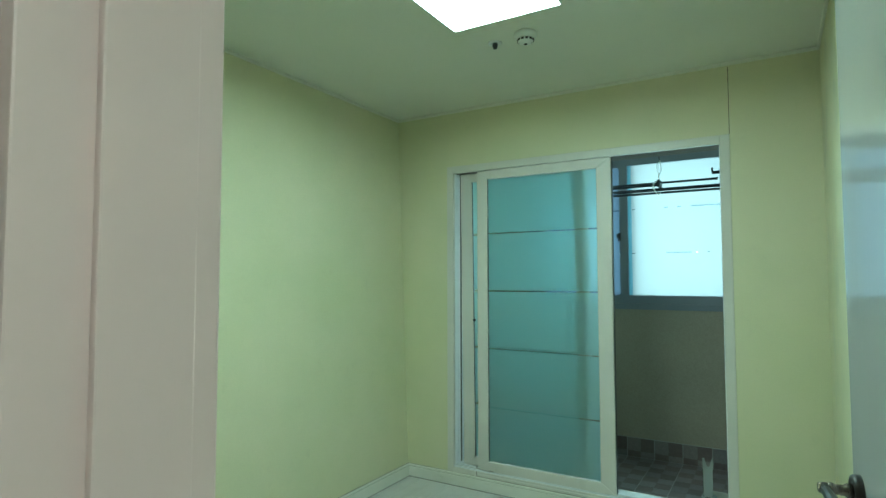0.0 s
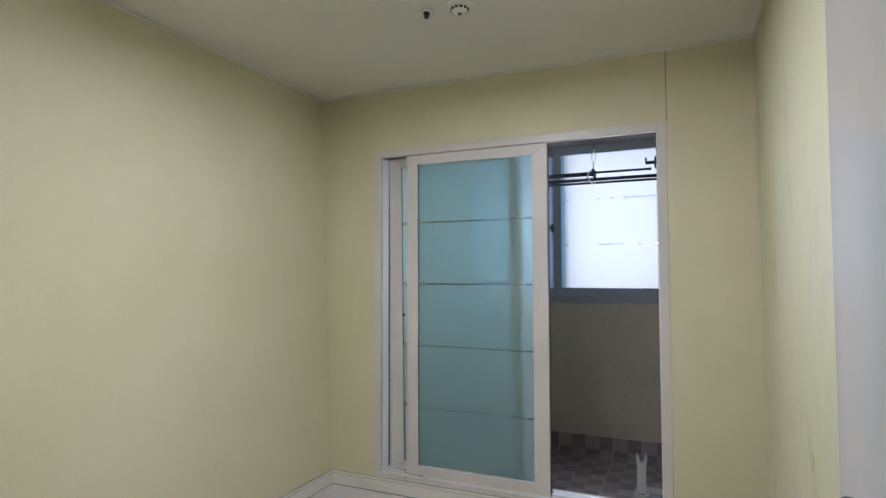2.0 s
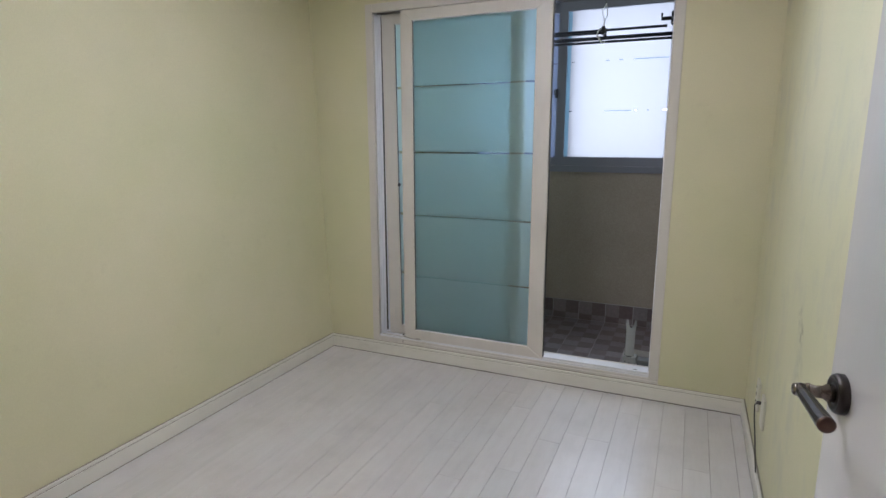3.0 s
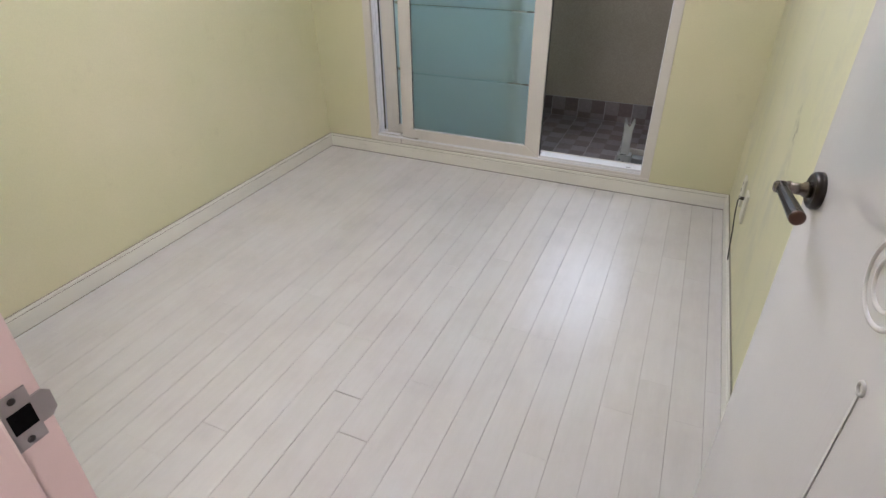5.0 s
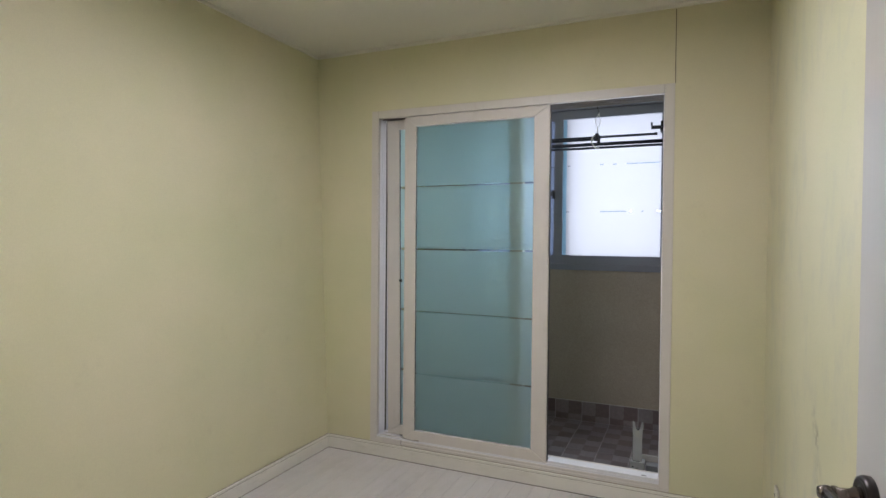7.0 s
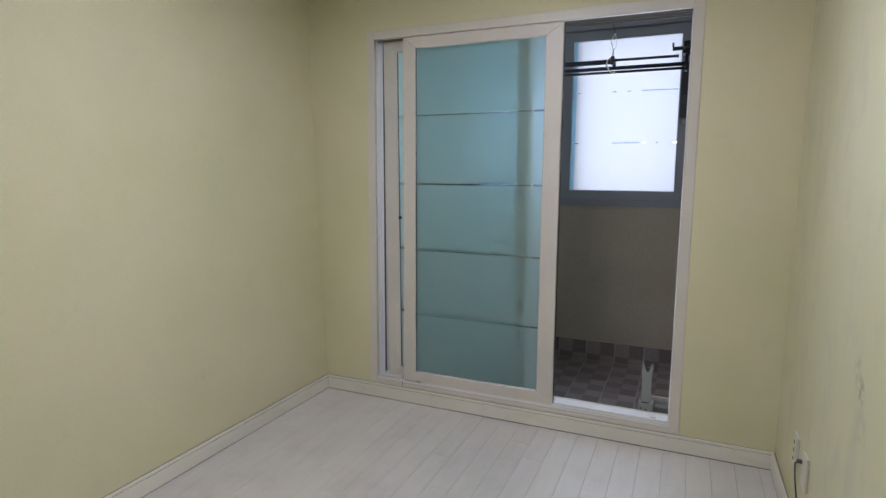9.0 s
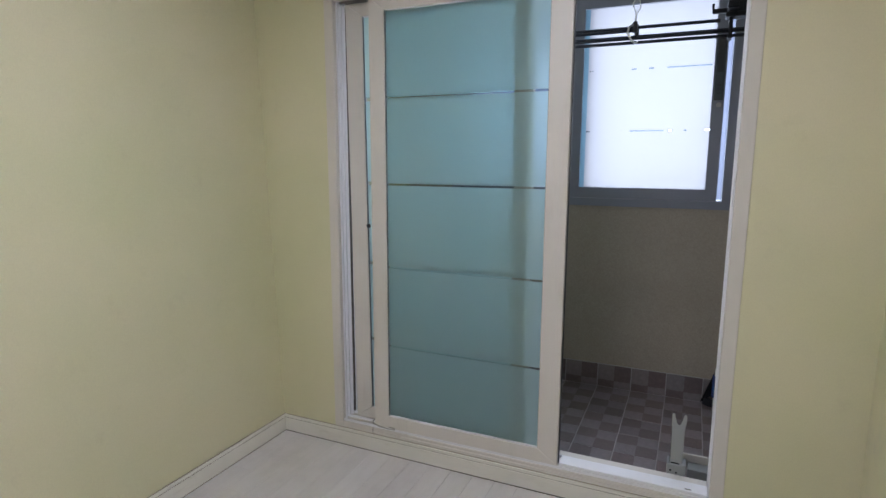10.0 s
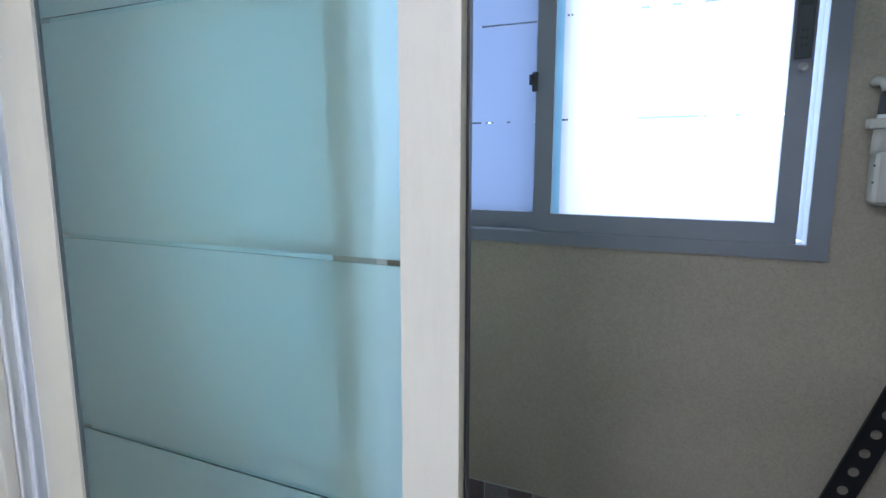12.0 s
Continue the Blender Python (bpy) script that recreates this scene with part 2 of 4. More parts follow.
def checker_tile(nt, b):
    """Printed stone tile: four cells, two dark and two light, their edges uneven."""
    tc = nt.nodes.new("ShaderNodeTexCoord")
    wob = nd(nt, "ShaderNodeTexNoise", Scale=26.0, Detail=2.0)
    nt.links.new(tc.outputs["Object"], wob.inputs["Vector"])
    sub = nt.nodes.new("ShaderNodeVectorMath")
    sub.operation, sub.inputs[1].default_value = "SUBTRACT", (0.5, 0.5, 0.5)
    nt.links.new(wob.outputs["Color"], sub.inputs[0])
    sc = nt.nodes.new("ShaderNodeVectorMath")
    sc.operation = "SCALE"
    sc.inputs["Scale"].default_value = 0.009
    nt.links.new(sub.outputs[0], sc.inputs[0])
    add = nt.nodes.new("ShaderNodeVectorMath")
    add.operation = "ADD"
    nt.links.new(tc.outputs["Object"], add.inputs[0])
    nt.links.new(sc.outputs[0], add.inputs[1])
    flat = nt.nodes.new("ShaderNodeVectorMath")
    flat.operation, flat.inputs[1].default_value = "MULTIPLY", (1, 1, 0)
    nt.links.new(add.outputs[0], flat.inputs[0])
    up = nt.nodes.new("ShaderNodeVectorMath")
    up.operation, up.inputs[1].default_value = "ADD", (0, 0, 0.02)
    nt.links.new(flat.outputs[0], up.inputs[0])
    ch = nd(nt, "ShaderNodeTexChecker", Scale=1 / 0.0975)
    ch.inputs["Color1"].default_value = (0.146, 0.117, 0.116, 1)
    ch.inputs["Color2"].default_value = (0.208, 0.190, 0.193, 1)
    nt.links.new(up.outputs[0], ch.inputs["Vector"])
    info = nt.nodes.new("ShaderNodeObjectInfo")
    tone = ramp(nt, info.outputs["Random"], [(0.0, (0.85, 0.82, 0.82)), (0.5, (1, 1, 1)), (1.0, (1.1, 1.03, 1.0))])
    col = mixc(nt, 1.0, ch.outputs[0], tone, "MULTIPLY")
    mott = ramp(nt, noise_tex(nt, tc.outputs["Object"], 45, 6, 0.7), [(0.3, (0.82, 0.82, 0.82)), (0.7, (1.12, 1.1, 1.1))])
    nt.links.new(mixc(nt, 1.0, col, mott, "MULTIPLY"), b.inputs["Base Color"])
    bump(nt, b, noise_tex(nt, tc.outputs["Object"], 70, 5, 0.7), 0.35, 0.002)


tile_stone = mat("printed_stone_tile", checker_tile, rough=0.42)
grout = mat("grout", painted((0.40, 0.385, 0.37), (0.26, 0.25, 0.24), 0.4, (1, 1, 1)), rough=0.9)


def frosted(name, tint, diffuse_share, rough, reflecting=0.13):
    """Etched glass: part of the light goes through blurred, part is scattered evenly."""
    m = bpy.data.materials.new(name)
    m.use_nodes = True
    nt = m.node_tree
    b = nt.nodes["Principled BSDF"]
    out = nt.nodes["Material Output"]
    b.inputs["Base Color"].default_value = (*tint, 1)
    b.inputs["Transmission Weight"].default_value = 1.0
    b.inputs["Roughness"].default_value = rough
    b.inputs["IOR"].default_value = 1.15
    tr = nd(nt, "ShaderNodeBsdfTranslucent", Color=(*tint, 1))
    df = nd(nt, "ShaderNodeBsdfDiffuse", Color=(*[c * 0.95 for c in tint], 1))
    m1 = nd(nt, "ShaderNodeMixShader", Fac=reflecting)
    nt.links.new(tr.outputs[0], m1.inputs[1])
    nt.links.new(df.outputs[0], m1.inputs[2])
    m2 = nd(nt, "ShaderNodeMixShader", Fac=diffuse_share)
    nt.links.new(b.outputs[0], m2.inputs[1])
    nt.links.new(m1.outputs[0], m2.inputs[2])
    gl = nd(nt, "ShaderNodeBsdfGlossy", Roughness=0.12)
    fr = nd(nt, "ShaderNodeFresnel", IOR=1.45)
    m3 = nt.nodes.new("ShaderNodeMixShader")
    nt.links.new(fr.outputs[0], m3.inputs[0])
    nt.links.new(m2.outputs[0], m3.inputs[1])
    nt.links.new(gl.outputs[0], m3.inputs[2])
    nt.links.new(m3.outputs[0], out.inputs["Surface"])
    return m


glass_frosted = frosted("frosted_teal_glass", (0.725, 0.90, 0.905), 0.33, 0.45, 0.30)
glass_window = frosted("frosted_window_glass", (0.31, 0.297, 0.303), 0.7, 0.5)
glass_edge = frosted("frosted_edge_strip_glass", (0.21, 0.22, 0.275), 0.7, 0.5)
# Left sash tinted darker and bluer for the weaker daylight through doubled panes
glass_left_dim = frosted("frosted_dimmed_glass", (0.092, 0.106, 0.148), 0.7, 0.5)
# Teal tint puts the dimmer light beside the sash overlap into the glass
glass_overlap_shade = frosted("overlap_shade_glass", (0.150, 0.235, 0.285), 0.7, 0.3)
# Clear lines tinted dark for the dim outdoors, which the lamp behind outshines
glass_dark = mat("dim_outdoor_line", None, color=(0.09, 0.105, 0.12), rough=0.12, trans=1.0, ior=1.12)
glass_clear = mat("clear_glass", None, color=(0.9, 0.96, 0.96), rough=0.03, trans=1.0, ior=1.12)


def glow(name, color, strength):
    m = bpy.data.materials.new(name)
    m.use_nodes = True
    b = m.node_tree.nodes["Principled BSDF"]
    b.inputs["Base Color"].default_value = (0.8, 0.8, 0.8, 1)
    b.inputs["Emission Color"].default_value = (*color, 1)
    b.inputs["Emission Strength"].default_value = strength
    return m


hall_fill_diffuser = glow("hall_fill_glow", (1.0, 0.85, 0.82), HALL_GLOW)
led_diffuser = glow("led_diffuser", (0.985, 0.93, 0.94), PANEL_GLOW)


# ---- mesh helpers ----
def empty(name, loc=(0, 0, 0), **tags):
    ob = new(name)
    ob.location = loc
    ob.empty_display_size = 0.1
    return tagged(ob, **tags)


def part(name, bm, material, parent=None, label="", smooth=False):
    me = bpy.data.meshes.new(name)
    bmesh.ops.recalc_face_normals(bm, faces=bm.faces)
    bm.to_mesh(me)
    bm.free()
    me.materials.append(material)
    if smooth:
        me.polygons.foreach_set("use_smooth", [True] * len(me.polygons))
    ob = new(name, me)
    if parent is not None:
        ob.parent = parent
    if label:
        ob["label"] = label
    return ob


def add_box(bm, x0, x1, y0, y1, z0, z1, bevel=0.0, seg=1):
    r = bmesh.ops.create_cube(bm, size=1.0)
    vs = r["verts"]
    for v in vs:
        v.co = Vector(((x0 + x1) / 2 + v.co.x * (x1 - x0), (y0 + y1) / 2 + v.co.y * (y1 - y0), (z0 + z1) / 2 + v.co.z * (z1 - z0)))
    if bevel > 0:
        es = list({e for v in vs for e in v.link_edges})
        bmesh.ops.bevel(bm, geom=es, offset=bevel, segments=seg, affect="EDGES", profile=0.6)
    return bm


def box(x0, x1, y0, y1, z0, z1, bevel=0.0, seg=1):
    return add_box(bmesh.new(), x0, x1, y0, y1, z0, z1, bevel, seg)


def lathe(profile, n=24, axis="Z", origin=(0, 0, 0)):
    """A turned body from (radius, height) pairs."""
    bm = bmesh.new()
    rings = []
    for r, h in profile:
        ring = []
        for i in range(n):
            a = 2 * math.pi * i / n
            p = (r * math.cos(a), r * math.sin(a), h)
            if axis == "X":
                p = (h, r * math.cos(a), r * math.sin(a))
            if axis == "Y":
                p = (r * math.cos(a), h, r * math.sin(a))
            ring.append(bm.verts.new(Vector(p) + Vector(origin)))
        rings.append(ring)
    for a, b in zip(rings, rings[1:]):
        for i in range(n):
            bm.faces.new((a[i], a[(i + 1) % n], b[(i + 1) % n], b[i]))
    bm.faces.new(rings[0][::-1])
    bm.faces.new(rings[-1])
    return bm


def tube_mesh(points, radius, n=10, bm=None):
    """A round bar along points."""
    bm = bm or bmesh.new()
    pts = [Vector(p) for p in points]
    rings = []
    side = None
    for i, p in enumerate(pts):
        d = (pts[min(i + 1, len(pts) - 1)] - pts[max(i - 1, 0)]).normalized()
        if side is None:
            side = d.cross(Vector((0, 0, 1)) if abs(d.z) < 0.9 else Vector((1, 0, 0))).normalized()
        side = (side - d * side.dot(d)).normalized()
        up = d.cross(side)
        rings.append([bm.verts.new(p + radius * (math.cos(2 * math.pi * k / n) * side + math.sin(2 * math.pi * k / n) * up)) for k in range(n)])
    for a, b in zip(rings, rings[1:]):
        for k in range(n):
            bm.faces.new((a[k], a[(k + 1) % n], b[(k + 1) % n], b[k]))
    bm.faces.new(rings[0][::-1])
    bm.faces.new(rings[-1])
    return bm


def structure(name, bm, material, label="", **tags):
    ob = part(name, bm, material)
    return tagged(ob, label=label, kind="structure", **tags)


def slab_with_hole(axis, a0, a1, z0, z1, d0, d1, hole):
    """A wall between d0 and d1 in depth, from a0 to a1 along, with an opening (h0, h1, hz0, hz1)."""
    h0, h1, hz0, hz1 = hole
    bm = bmesh.new()
    for (p0, p1, q0, q1) in ((a0, h0, z0, z1), (h1, a1, z0, z1), (h0, h1, z0, hz0), (h0, h1, hz1, z1)):
        if p1 - p0 > 1e-4 and q1 - q0 > 1e-4:
            if axis == "x":
                add_box(bm, p0, p1, d0, d1, q0, q1)
            else:
                add_box(bm, d0, d1, p0, p1, q0, q1)
    return bm


# ---- the room's shell ----
XW, XE, YS, YN, H = -1.80, 0.508, 0.7475, 3.40, 2.362
YH = 0.542
YB0, YB1, ZB, XB = 3.55, 4.735, -0.060, 0.66
DX0, DX1, DZ = -0.273, 0.504, 2.05
FX0, FX1, FZ0, FZ1 = -1.503, 0.124, 0.08, 2.0
WX0, WX1, WZ0, WZ1 = -1.48, 0.153, 1.046, 2.265

LEAN = 0.088
bm = box(XW - 0.25, XW, YH, YB1 + 0.2, -0.3, H + 0.1)
for v in bm.verts:
    if v.co.x > XW - 0.01:
        v.co.x -= LEAN * v.co.z / H
structure("wall_west", bm, wall_paper, "pale yellow papered wall with faint scuffs")
structure("wall_east", box(XE, XE + 0.12, YS, YN + 0.001, -0.3, H + 0.1), mat("smeared_wallpaper", smeared_paper, rough=0.62, spec=0.35),
          "pale yellow papered wall with greyish smears and a smudge")
structure("wall_north", slab_with_hole("x", XW - 0.12, XE, -0.3, H + 0.1, YN, YN + 0.15, (FX0 + 0.004, FX1 - 0.004, FZ0, FZ1 - 0.004)), wall_paper,
          "pale yellow papered wall round the sliding door")
structure("wall_south", slab_with_hole("x", XW - 0.12, 0.75, -0.3, H + 0.1, YH, YS, (DX0 - 0.03, DX1 + 0.025, -0.3, DZ + 0.03)), wall_paper,
          "pale yellow papered wall with the doorway")
structure("ceiling", box(XW - 0.12, XE, YS, YN, H, H + 0.06), ceiling_paper, "off-white papered ceiling")
structure("wall_seam", box(0.1225, 0.1255, YN - 0.0012, YN + 0.001, FZ1, H - 0.022), gap_dark, "dark open seam in the wallpaper")

bm = bmesh.new()
for x0, x1, y0, y1 in ((XW - LEAN, XE, YN - 0.012, YN), (XW - LEAN, XW - LEAN + 0.012, YS, YN - 0.012), (XE - 0.012, XE, YS, YN - 0.012)):
    add_box(bm, x0, x1, y0, y1, H - 0.017, H, 0.003, 2)
structure("ceiling_trim", bm, ceiling_paper, "narrow off-white moulding under the ceiling")


def skirting(name, x0, x1, y0, y1, inward):
    """A board, a groove strip coloured for shade, a rounded bead, a thin brown top line; a dark joint along the floor.
    """
    ob = empty(name, (0, 0, 0), label="cream skirting board with a thin brown line along its top", kind="structure")
    ix, iy = inward

    def strip(d, z0, z1, bevel=0.0):
        return box(x0 + (d if ix < 0 else 0), x1 - (d if ix > 0 else 0), y0 + (d if iy < 0 else 0), y1 - (d if iy > 0 else 0), z0, z1, bevel, 2)
    part("floor_joint", strip(0.0012, -0.003, 0.0024), gap_dark if iy else joint_shade_brown, ob)
    part("board", strip(0, 0.0025, 0.0650, 0.002), skirting_cream, ob)
    part("groove", strip(0.0025, 0.0652, 0.0668), joint_shade_brown, ob)
    part("bead", strip(0.001, 0.0670, 0.0800, 0.0035), skirting_cream, ob)
    part("dust_line", strip(0.0075, 0.0801, 0.0814), top_line_tan, ob)
    return ob


skirting("baseboard_north", XW + 0.013, XE - 0.013, YN - 0.013, YN - 0.0005, (0, -1))
skirting("baseboard_west", XW, XW + 0.013, YS, YN, (1, 0))
skirting("baseboard_east", XE - 0.013, XE, YS, YN, (-1, 0))

# balcony
structure("balcony_back_wall", slab_with_hole("x", XW, XB, ZB - 0.2, H + 0.1, YB1, YB1 + 0.2, (WX0 + 0.006, WX1 - 0.006, WZ0 + 0.006, WZ1 - 0.006)), balcony_paper,
          "grainy beige papered balcony wall")
structure("balcony_east_wall", box(XB, XB + 0.12, YN + 0.15, YB1 + 0.2, ZB - 0.2, H + 0.1), balcony_paper, "grainy beige papered balcony wall")
structure("balcony_front_wall", slab_with_hole("x", XW, XB, ZB - 0.2, H + 0.1, YN + 0.151, YN + 0.158, (FX0, FX1, FZ0, FZ1)), balcony_paper,
          "grainy beige papered balcony wall round the sliding door")
structure("balcony_ceiling", box(XW, XB, YN + 0.158, YB1, H, H + 0.06), ceiling_paper, "off-white balcony ceiling")
structure("wall_corner_filler", box(XE + 0.12, XB + 0.12, YN - 0.1, YN + 0.151, ZB - 0.2, H + 0.1), balcony_paper, "beige wall end")

# hall behind the doorway: plain unseen shell, added to close it and bounce light
structure("hall_floor", box(-1.5, 1.7, -1.6, YH, -0.06, -0.004), underlay, "assumed pale hall floor, out of view")
structure("hall_ceiling", box(-1.5, 1.7, -1.6, YH, H, H + 0.06), ceiling_paper, "assumed off-white hall ceiling, out of view")
structure("hall_wall_west", box(-1.62, -1.5, -1.6, YH, -0.06, H), hall_paper, "assumed pale hall wall, out of view")
structure("hall_wall_east", box(1.7, 1.82, -1.6, YH, -0.06, H), hall_paper, "assumed pale hall wall, out of view")
structure("hall_wall_south", box(-1.62, 1.82, -1.72, -1.6, -0.06, H), hall_paper, "assumed pale hall wall, out of view")
structure("hall_wall_north", slab_with_hole("x", -1.5, 1.7, -0.06, H, YH - 0.006, YH - 0.0005, (DX0 - 0.03, DX1 + 0.025, -0.06, DZ + 0.03)), hall_paper,
          "assumed pale hall wall, out of view round the doorway")

# Assumed fixture, never in view; set and tinted to brighten jamb and west wall
hall_fill_lamp = empty("ceiling_light", (1.20, -0.12, H), label="assumed square ceiling light in the hall, out of view, switched on", category="ceiling light")
part("housing", box(-0.226, 0.226, -0.226, 0.226, -0.030, 0.0, 0.004, 2), plastic_white, hall_fill_lamp)
part("diffuser", box(-0.223, 0.223, -0.223, 0.223, -0.052, -0.0305, 0.008, 3), hall_fill_diffuser, hall_fill_lamp, "glowing white diffuser")

# ---- doorway ----
jambs = empty("door_frame", (0, 0, 0), label="pinkish beige painted wooden door frame with a worn face", kind="structure")
part("jamb", box(DX0 - 0.028, DX0 - 0.0, YH - 0.012, YS + 0.004, 0, DZ, 0.003, 2), jamb_pink, jambs)
part("stop", box(DX0, DX0 + 0.012, YH + 0.06, YS - 0.036, 0, DZ - 0.001, 0.003, 2), jamb_pink, jambs)
part("jamb", box(DX1 + 0.0, DX1 + 0.024, YH - 0.012, YS + 0.004, 0, DZ, 0.003, 2), jamb_pink, jambs)
part("stop", box(DX1 - 0.012, DX1, YH + 0.06, YS - 0.036, 0, DZ - 0.001, 0.003, 2), jamb_pink, jambs)
part("head", box(DX0 - 0.028, DX1 + 0.024, YH - 0.012, YS + 0.004, DZ + 0.0005, DZ + 0.028, 0.003, 2), jamb_pink, jambs)
part("casing", box(DX0 - 0.085, DX0 - 0.0285, YH - 0.026, YH - 0.0065, 0, DZ + 0.085, 0.005, 2), jamb_pink, jambs)
part("casing", box(DX1 + 0.0245, DX1 + 0.08, YH - 0.026, YH - 0.0065, 0, DZ + 0.085, 0.005, 2), jamb_pink, jambs)
part("threshold", box(DX0 - 0.028, DX1 + 0.024, YH - 0.012, YS + 0.004, -0.05, -0.001, 0.002, 1), jamb_pink, jambs)

strike = empty("strike_plate", (DX0, 0.726, 0.910), label="worn steel strike plate screwed to the door frame", category="strike plate")
bm = bmesh.new()
outline = [(-0.014, -0.030), (0.014, -0.030), (0.014, -0.016), (0.024, -0.016), (0.030, -0.010), (0.030, 0.010), (0.024, 0.016), (0.014, 0.016), (0.014, 0.030), (-0.014, 0.030)]
fr = [bm.verts.new((0.0022, y, z)) for y, z in outline]
bk = [bm.verts.new((0.0004, y, z)) for y, z in outline]
bm.faces.new(fr)
bm.faces.new(bk[::-1])
for i in range(len(outline)):
    j = (i + 1) % len(outline)
    bm.faces.new((fr[i], fr[j], bk[j], bk[i]))
part("plate", bm, steel, strike)
part("latch_hole", box(0.0022, 0.0028, -0.009, 0.012, -0.0115, 0.0115), hole_black, strike)
for z in (-0.023, 0.023):
    part("screw", lathe([(0.0035, 0.0022), (0.0035, 0.0032), (0.002, 0.0038)], 12, "X", (0, 0.0, z)), antique, strike, smooth=True)

# ---- the swung-open room door ----
HINGE = (0.501, 0.7475)
LEAF_TURN = math.degrees(math.atan2(0.7785, -0.091))
door = empty("door_1", (0, 0, 0), label="glossy white embossed door with circle pattern, swung open against the wall", category="door", kind="structure")
door.matrix_basis = pose(HINGE[0], HINGE[1], 0.0, 0, 0, LEAF_TURN)
LEAF = 0.784
part("leaf", box(0.003, LEAF, -0.036, 0.0, 0.008, 2.03, 0.003, 2), door_white, door, "glossy white door leaf")


def ring_mesh(s, z, r, w, hgt, n=40, sx=1.0):
    """A raised ring on the leaf's face, which looks along +y."""
    bm = bmesh.new()
    prof = [(r - w, 0.0), (r - w * 0.55, hgt), (r + w * 0.55, hgt), (r + w, 0.0)]
    rings = [[bm.verts.new((s + sx * rr * math.cos(2 * math.pi * i / n), h, z + rr * math.sin(2 * math.pi * i / n))) for i in range(n)] for rr, h in prof]
    for a, b in zip(rings, rings[1:]):
        for i in range(n):
            bm.faces.new((a[i], a[(i + 1) % n], b[(i + 1) % n], b[i]))
    return bm


def disc_mesh(s, z, r, hgt, n=32):
    bm = bmesh.new()
    prof = [(r, 0.0), (r * 0.85, hgt * 0.8), (r * 0.45, hgt)]
    rings = [[bm.verts.new((s + rr * math.cos(2 * math.pi * i / n), h, z + rr * math.sin(2 * math.pi * i / n))) for i in range(n)] for rr, h in prof]
    for a, b in zip(rings, rings[1:]):
        for i in range(n):
            bm.faces.new((a[i], a[(i + 1) % n], b[(i + 1) % n], b[i]))
    bm.faces.new(rings[-1])
    return bm


def plain_rings(s, z, *rs):
    for k, r in enumerate(rs):
        part("embossed_ring", ring_mesh(s, z, r, 0.0035 if r > 0.02 else 0.0028, 0.003), emboss_white, door, smooth=True)


def silver_rings(s, z, r):
    part("embossed_ring", ring_mesh(s, z, r, 0.0022, 0.003), emboss_white, door, smooth=True)
    part("glitter_ring", ring_mesh(s, z, r * 0.86, 0.0038, 0.002), glitter_silver, door, "silver glitter ring")
    part("embossed_ring", ring_mesh(s, z, r * 0.60, 0.003, 0.0035), emboss_white, door, smooth=True)
    part("glitter_disc", disc_mesh(s, z, r * 0.42, 0.002), glitter_silver, door, "silver glitter disc")


silver_rings(0.464, 1.464, 0.042)
silver_rings(0.449, 1.103, 0.044)
plain_rings(0.382, 1.338, 0.056, 0.034, 0.020)
plain_rings(0.401, 1.518, 0.015)
plain_rings(0.352, 1.580, 0.036, 0.020)
plain_rings(0.426, 1.231, 0.016)
plain_rings(0.328, 1.225, 0.046, 0.028)
plain_rings(0.505, 1.048, 0.035, 0.019)
plain_rings(0.360, 1.062, 0.052, 0.033, 0.018)
plain_rings(0.462, 0.942, 0.050, 0.030)
for s, z in ((0.419, 1.466), (0.459, 1.404), (0.429, 1.174), (0.499, 1.138), (0.445, 1.010)):
    part("embossed_dot", disc_mesh(s, z, 0.0055, 0.003, 14), emboss_white, door, smooth=True)
for s, z0, z1, end in ((0.432, 1.572, 1.90, 1.564), (0.418, 0.25, 0.822, 0.830)):
    part("embossed_stem", box(s - 0.0028, s + 0.0028, 0.0, 0.0016, z0, z1, 0.0009, 2), emboss_white, door)
    part("embossed_drop", ring_mesh(s, end, 0.0075, 0.0028, 0.003, 20), emboss_white, door, smooth=True)
for z in (0.25, 1.05, 1.80):
    hg = part("hinge", tube_mesh([(0.0, 0.004, z - 0.045), (0.0, 0.004, z + 0.045)], 0.006, 12), steel, door, smooth=True)

RS, RZ = LEAF - 0.052, 0.930
lever = part("lever_handle", lathe([(0.0280, 0.0), (0.0282, 0.007), (0.0265, 0.0115), (0.0240, 0.0130), (0.0225, 0.0128), (0.0205, 0.0105), (0.0135, 0.0105), (0.0125, 0.012)], 32, "Y",
                                   (RS, 0, RZ)), antique, door, "antique black metal lever handle", smooth=True)
part("neck", lathe([(0.0125, 0.012), (0.012, 0.020), (0.009, 0.024), (0.0085, 0.036), (0.0105, 0.040), (0.0105, 0.044), (0.0085, 0.046), (0.009, 0.058), (0.007, 0.061)],
                   20, "Y", (RS, 0, RZ)), pewter, lever, smooth=True)
bm = bmesh.new()
n = 20
prof = [(0.000, 0.0085), (0.006, 0.0105), (0.012, 0.0090), (0.020, 0.0085), (0.055, 0.0092), (0.096, 0.0106), (0.107, 0.0108)]
rings = []
for d, r in prof:
    fl = 0.0009 if 0.012 < d < 0.10 else 0.0
    rings.append([bm.verts.new((RS + 0.006 - d, 0.051 + (r - (fl if i % 2 else 0)) * math.cos(2 * math.pi * i / n),
                                RZ + (r - (fl if i % 2 else 0)) * math.sin(2 * math.pi * i / n))) for i in range(n)])
for a, b in zip(rings, rings[1:]):
    for i in range(n):
        bm.faces.new((a[i], a[(i + 1) % n], b[(i + 1) % n], b[i]))
bm.faces.new(rings[0])
bm.faces.new(rings[-1][::-1])
part("grip", bm, antique, lever)
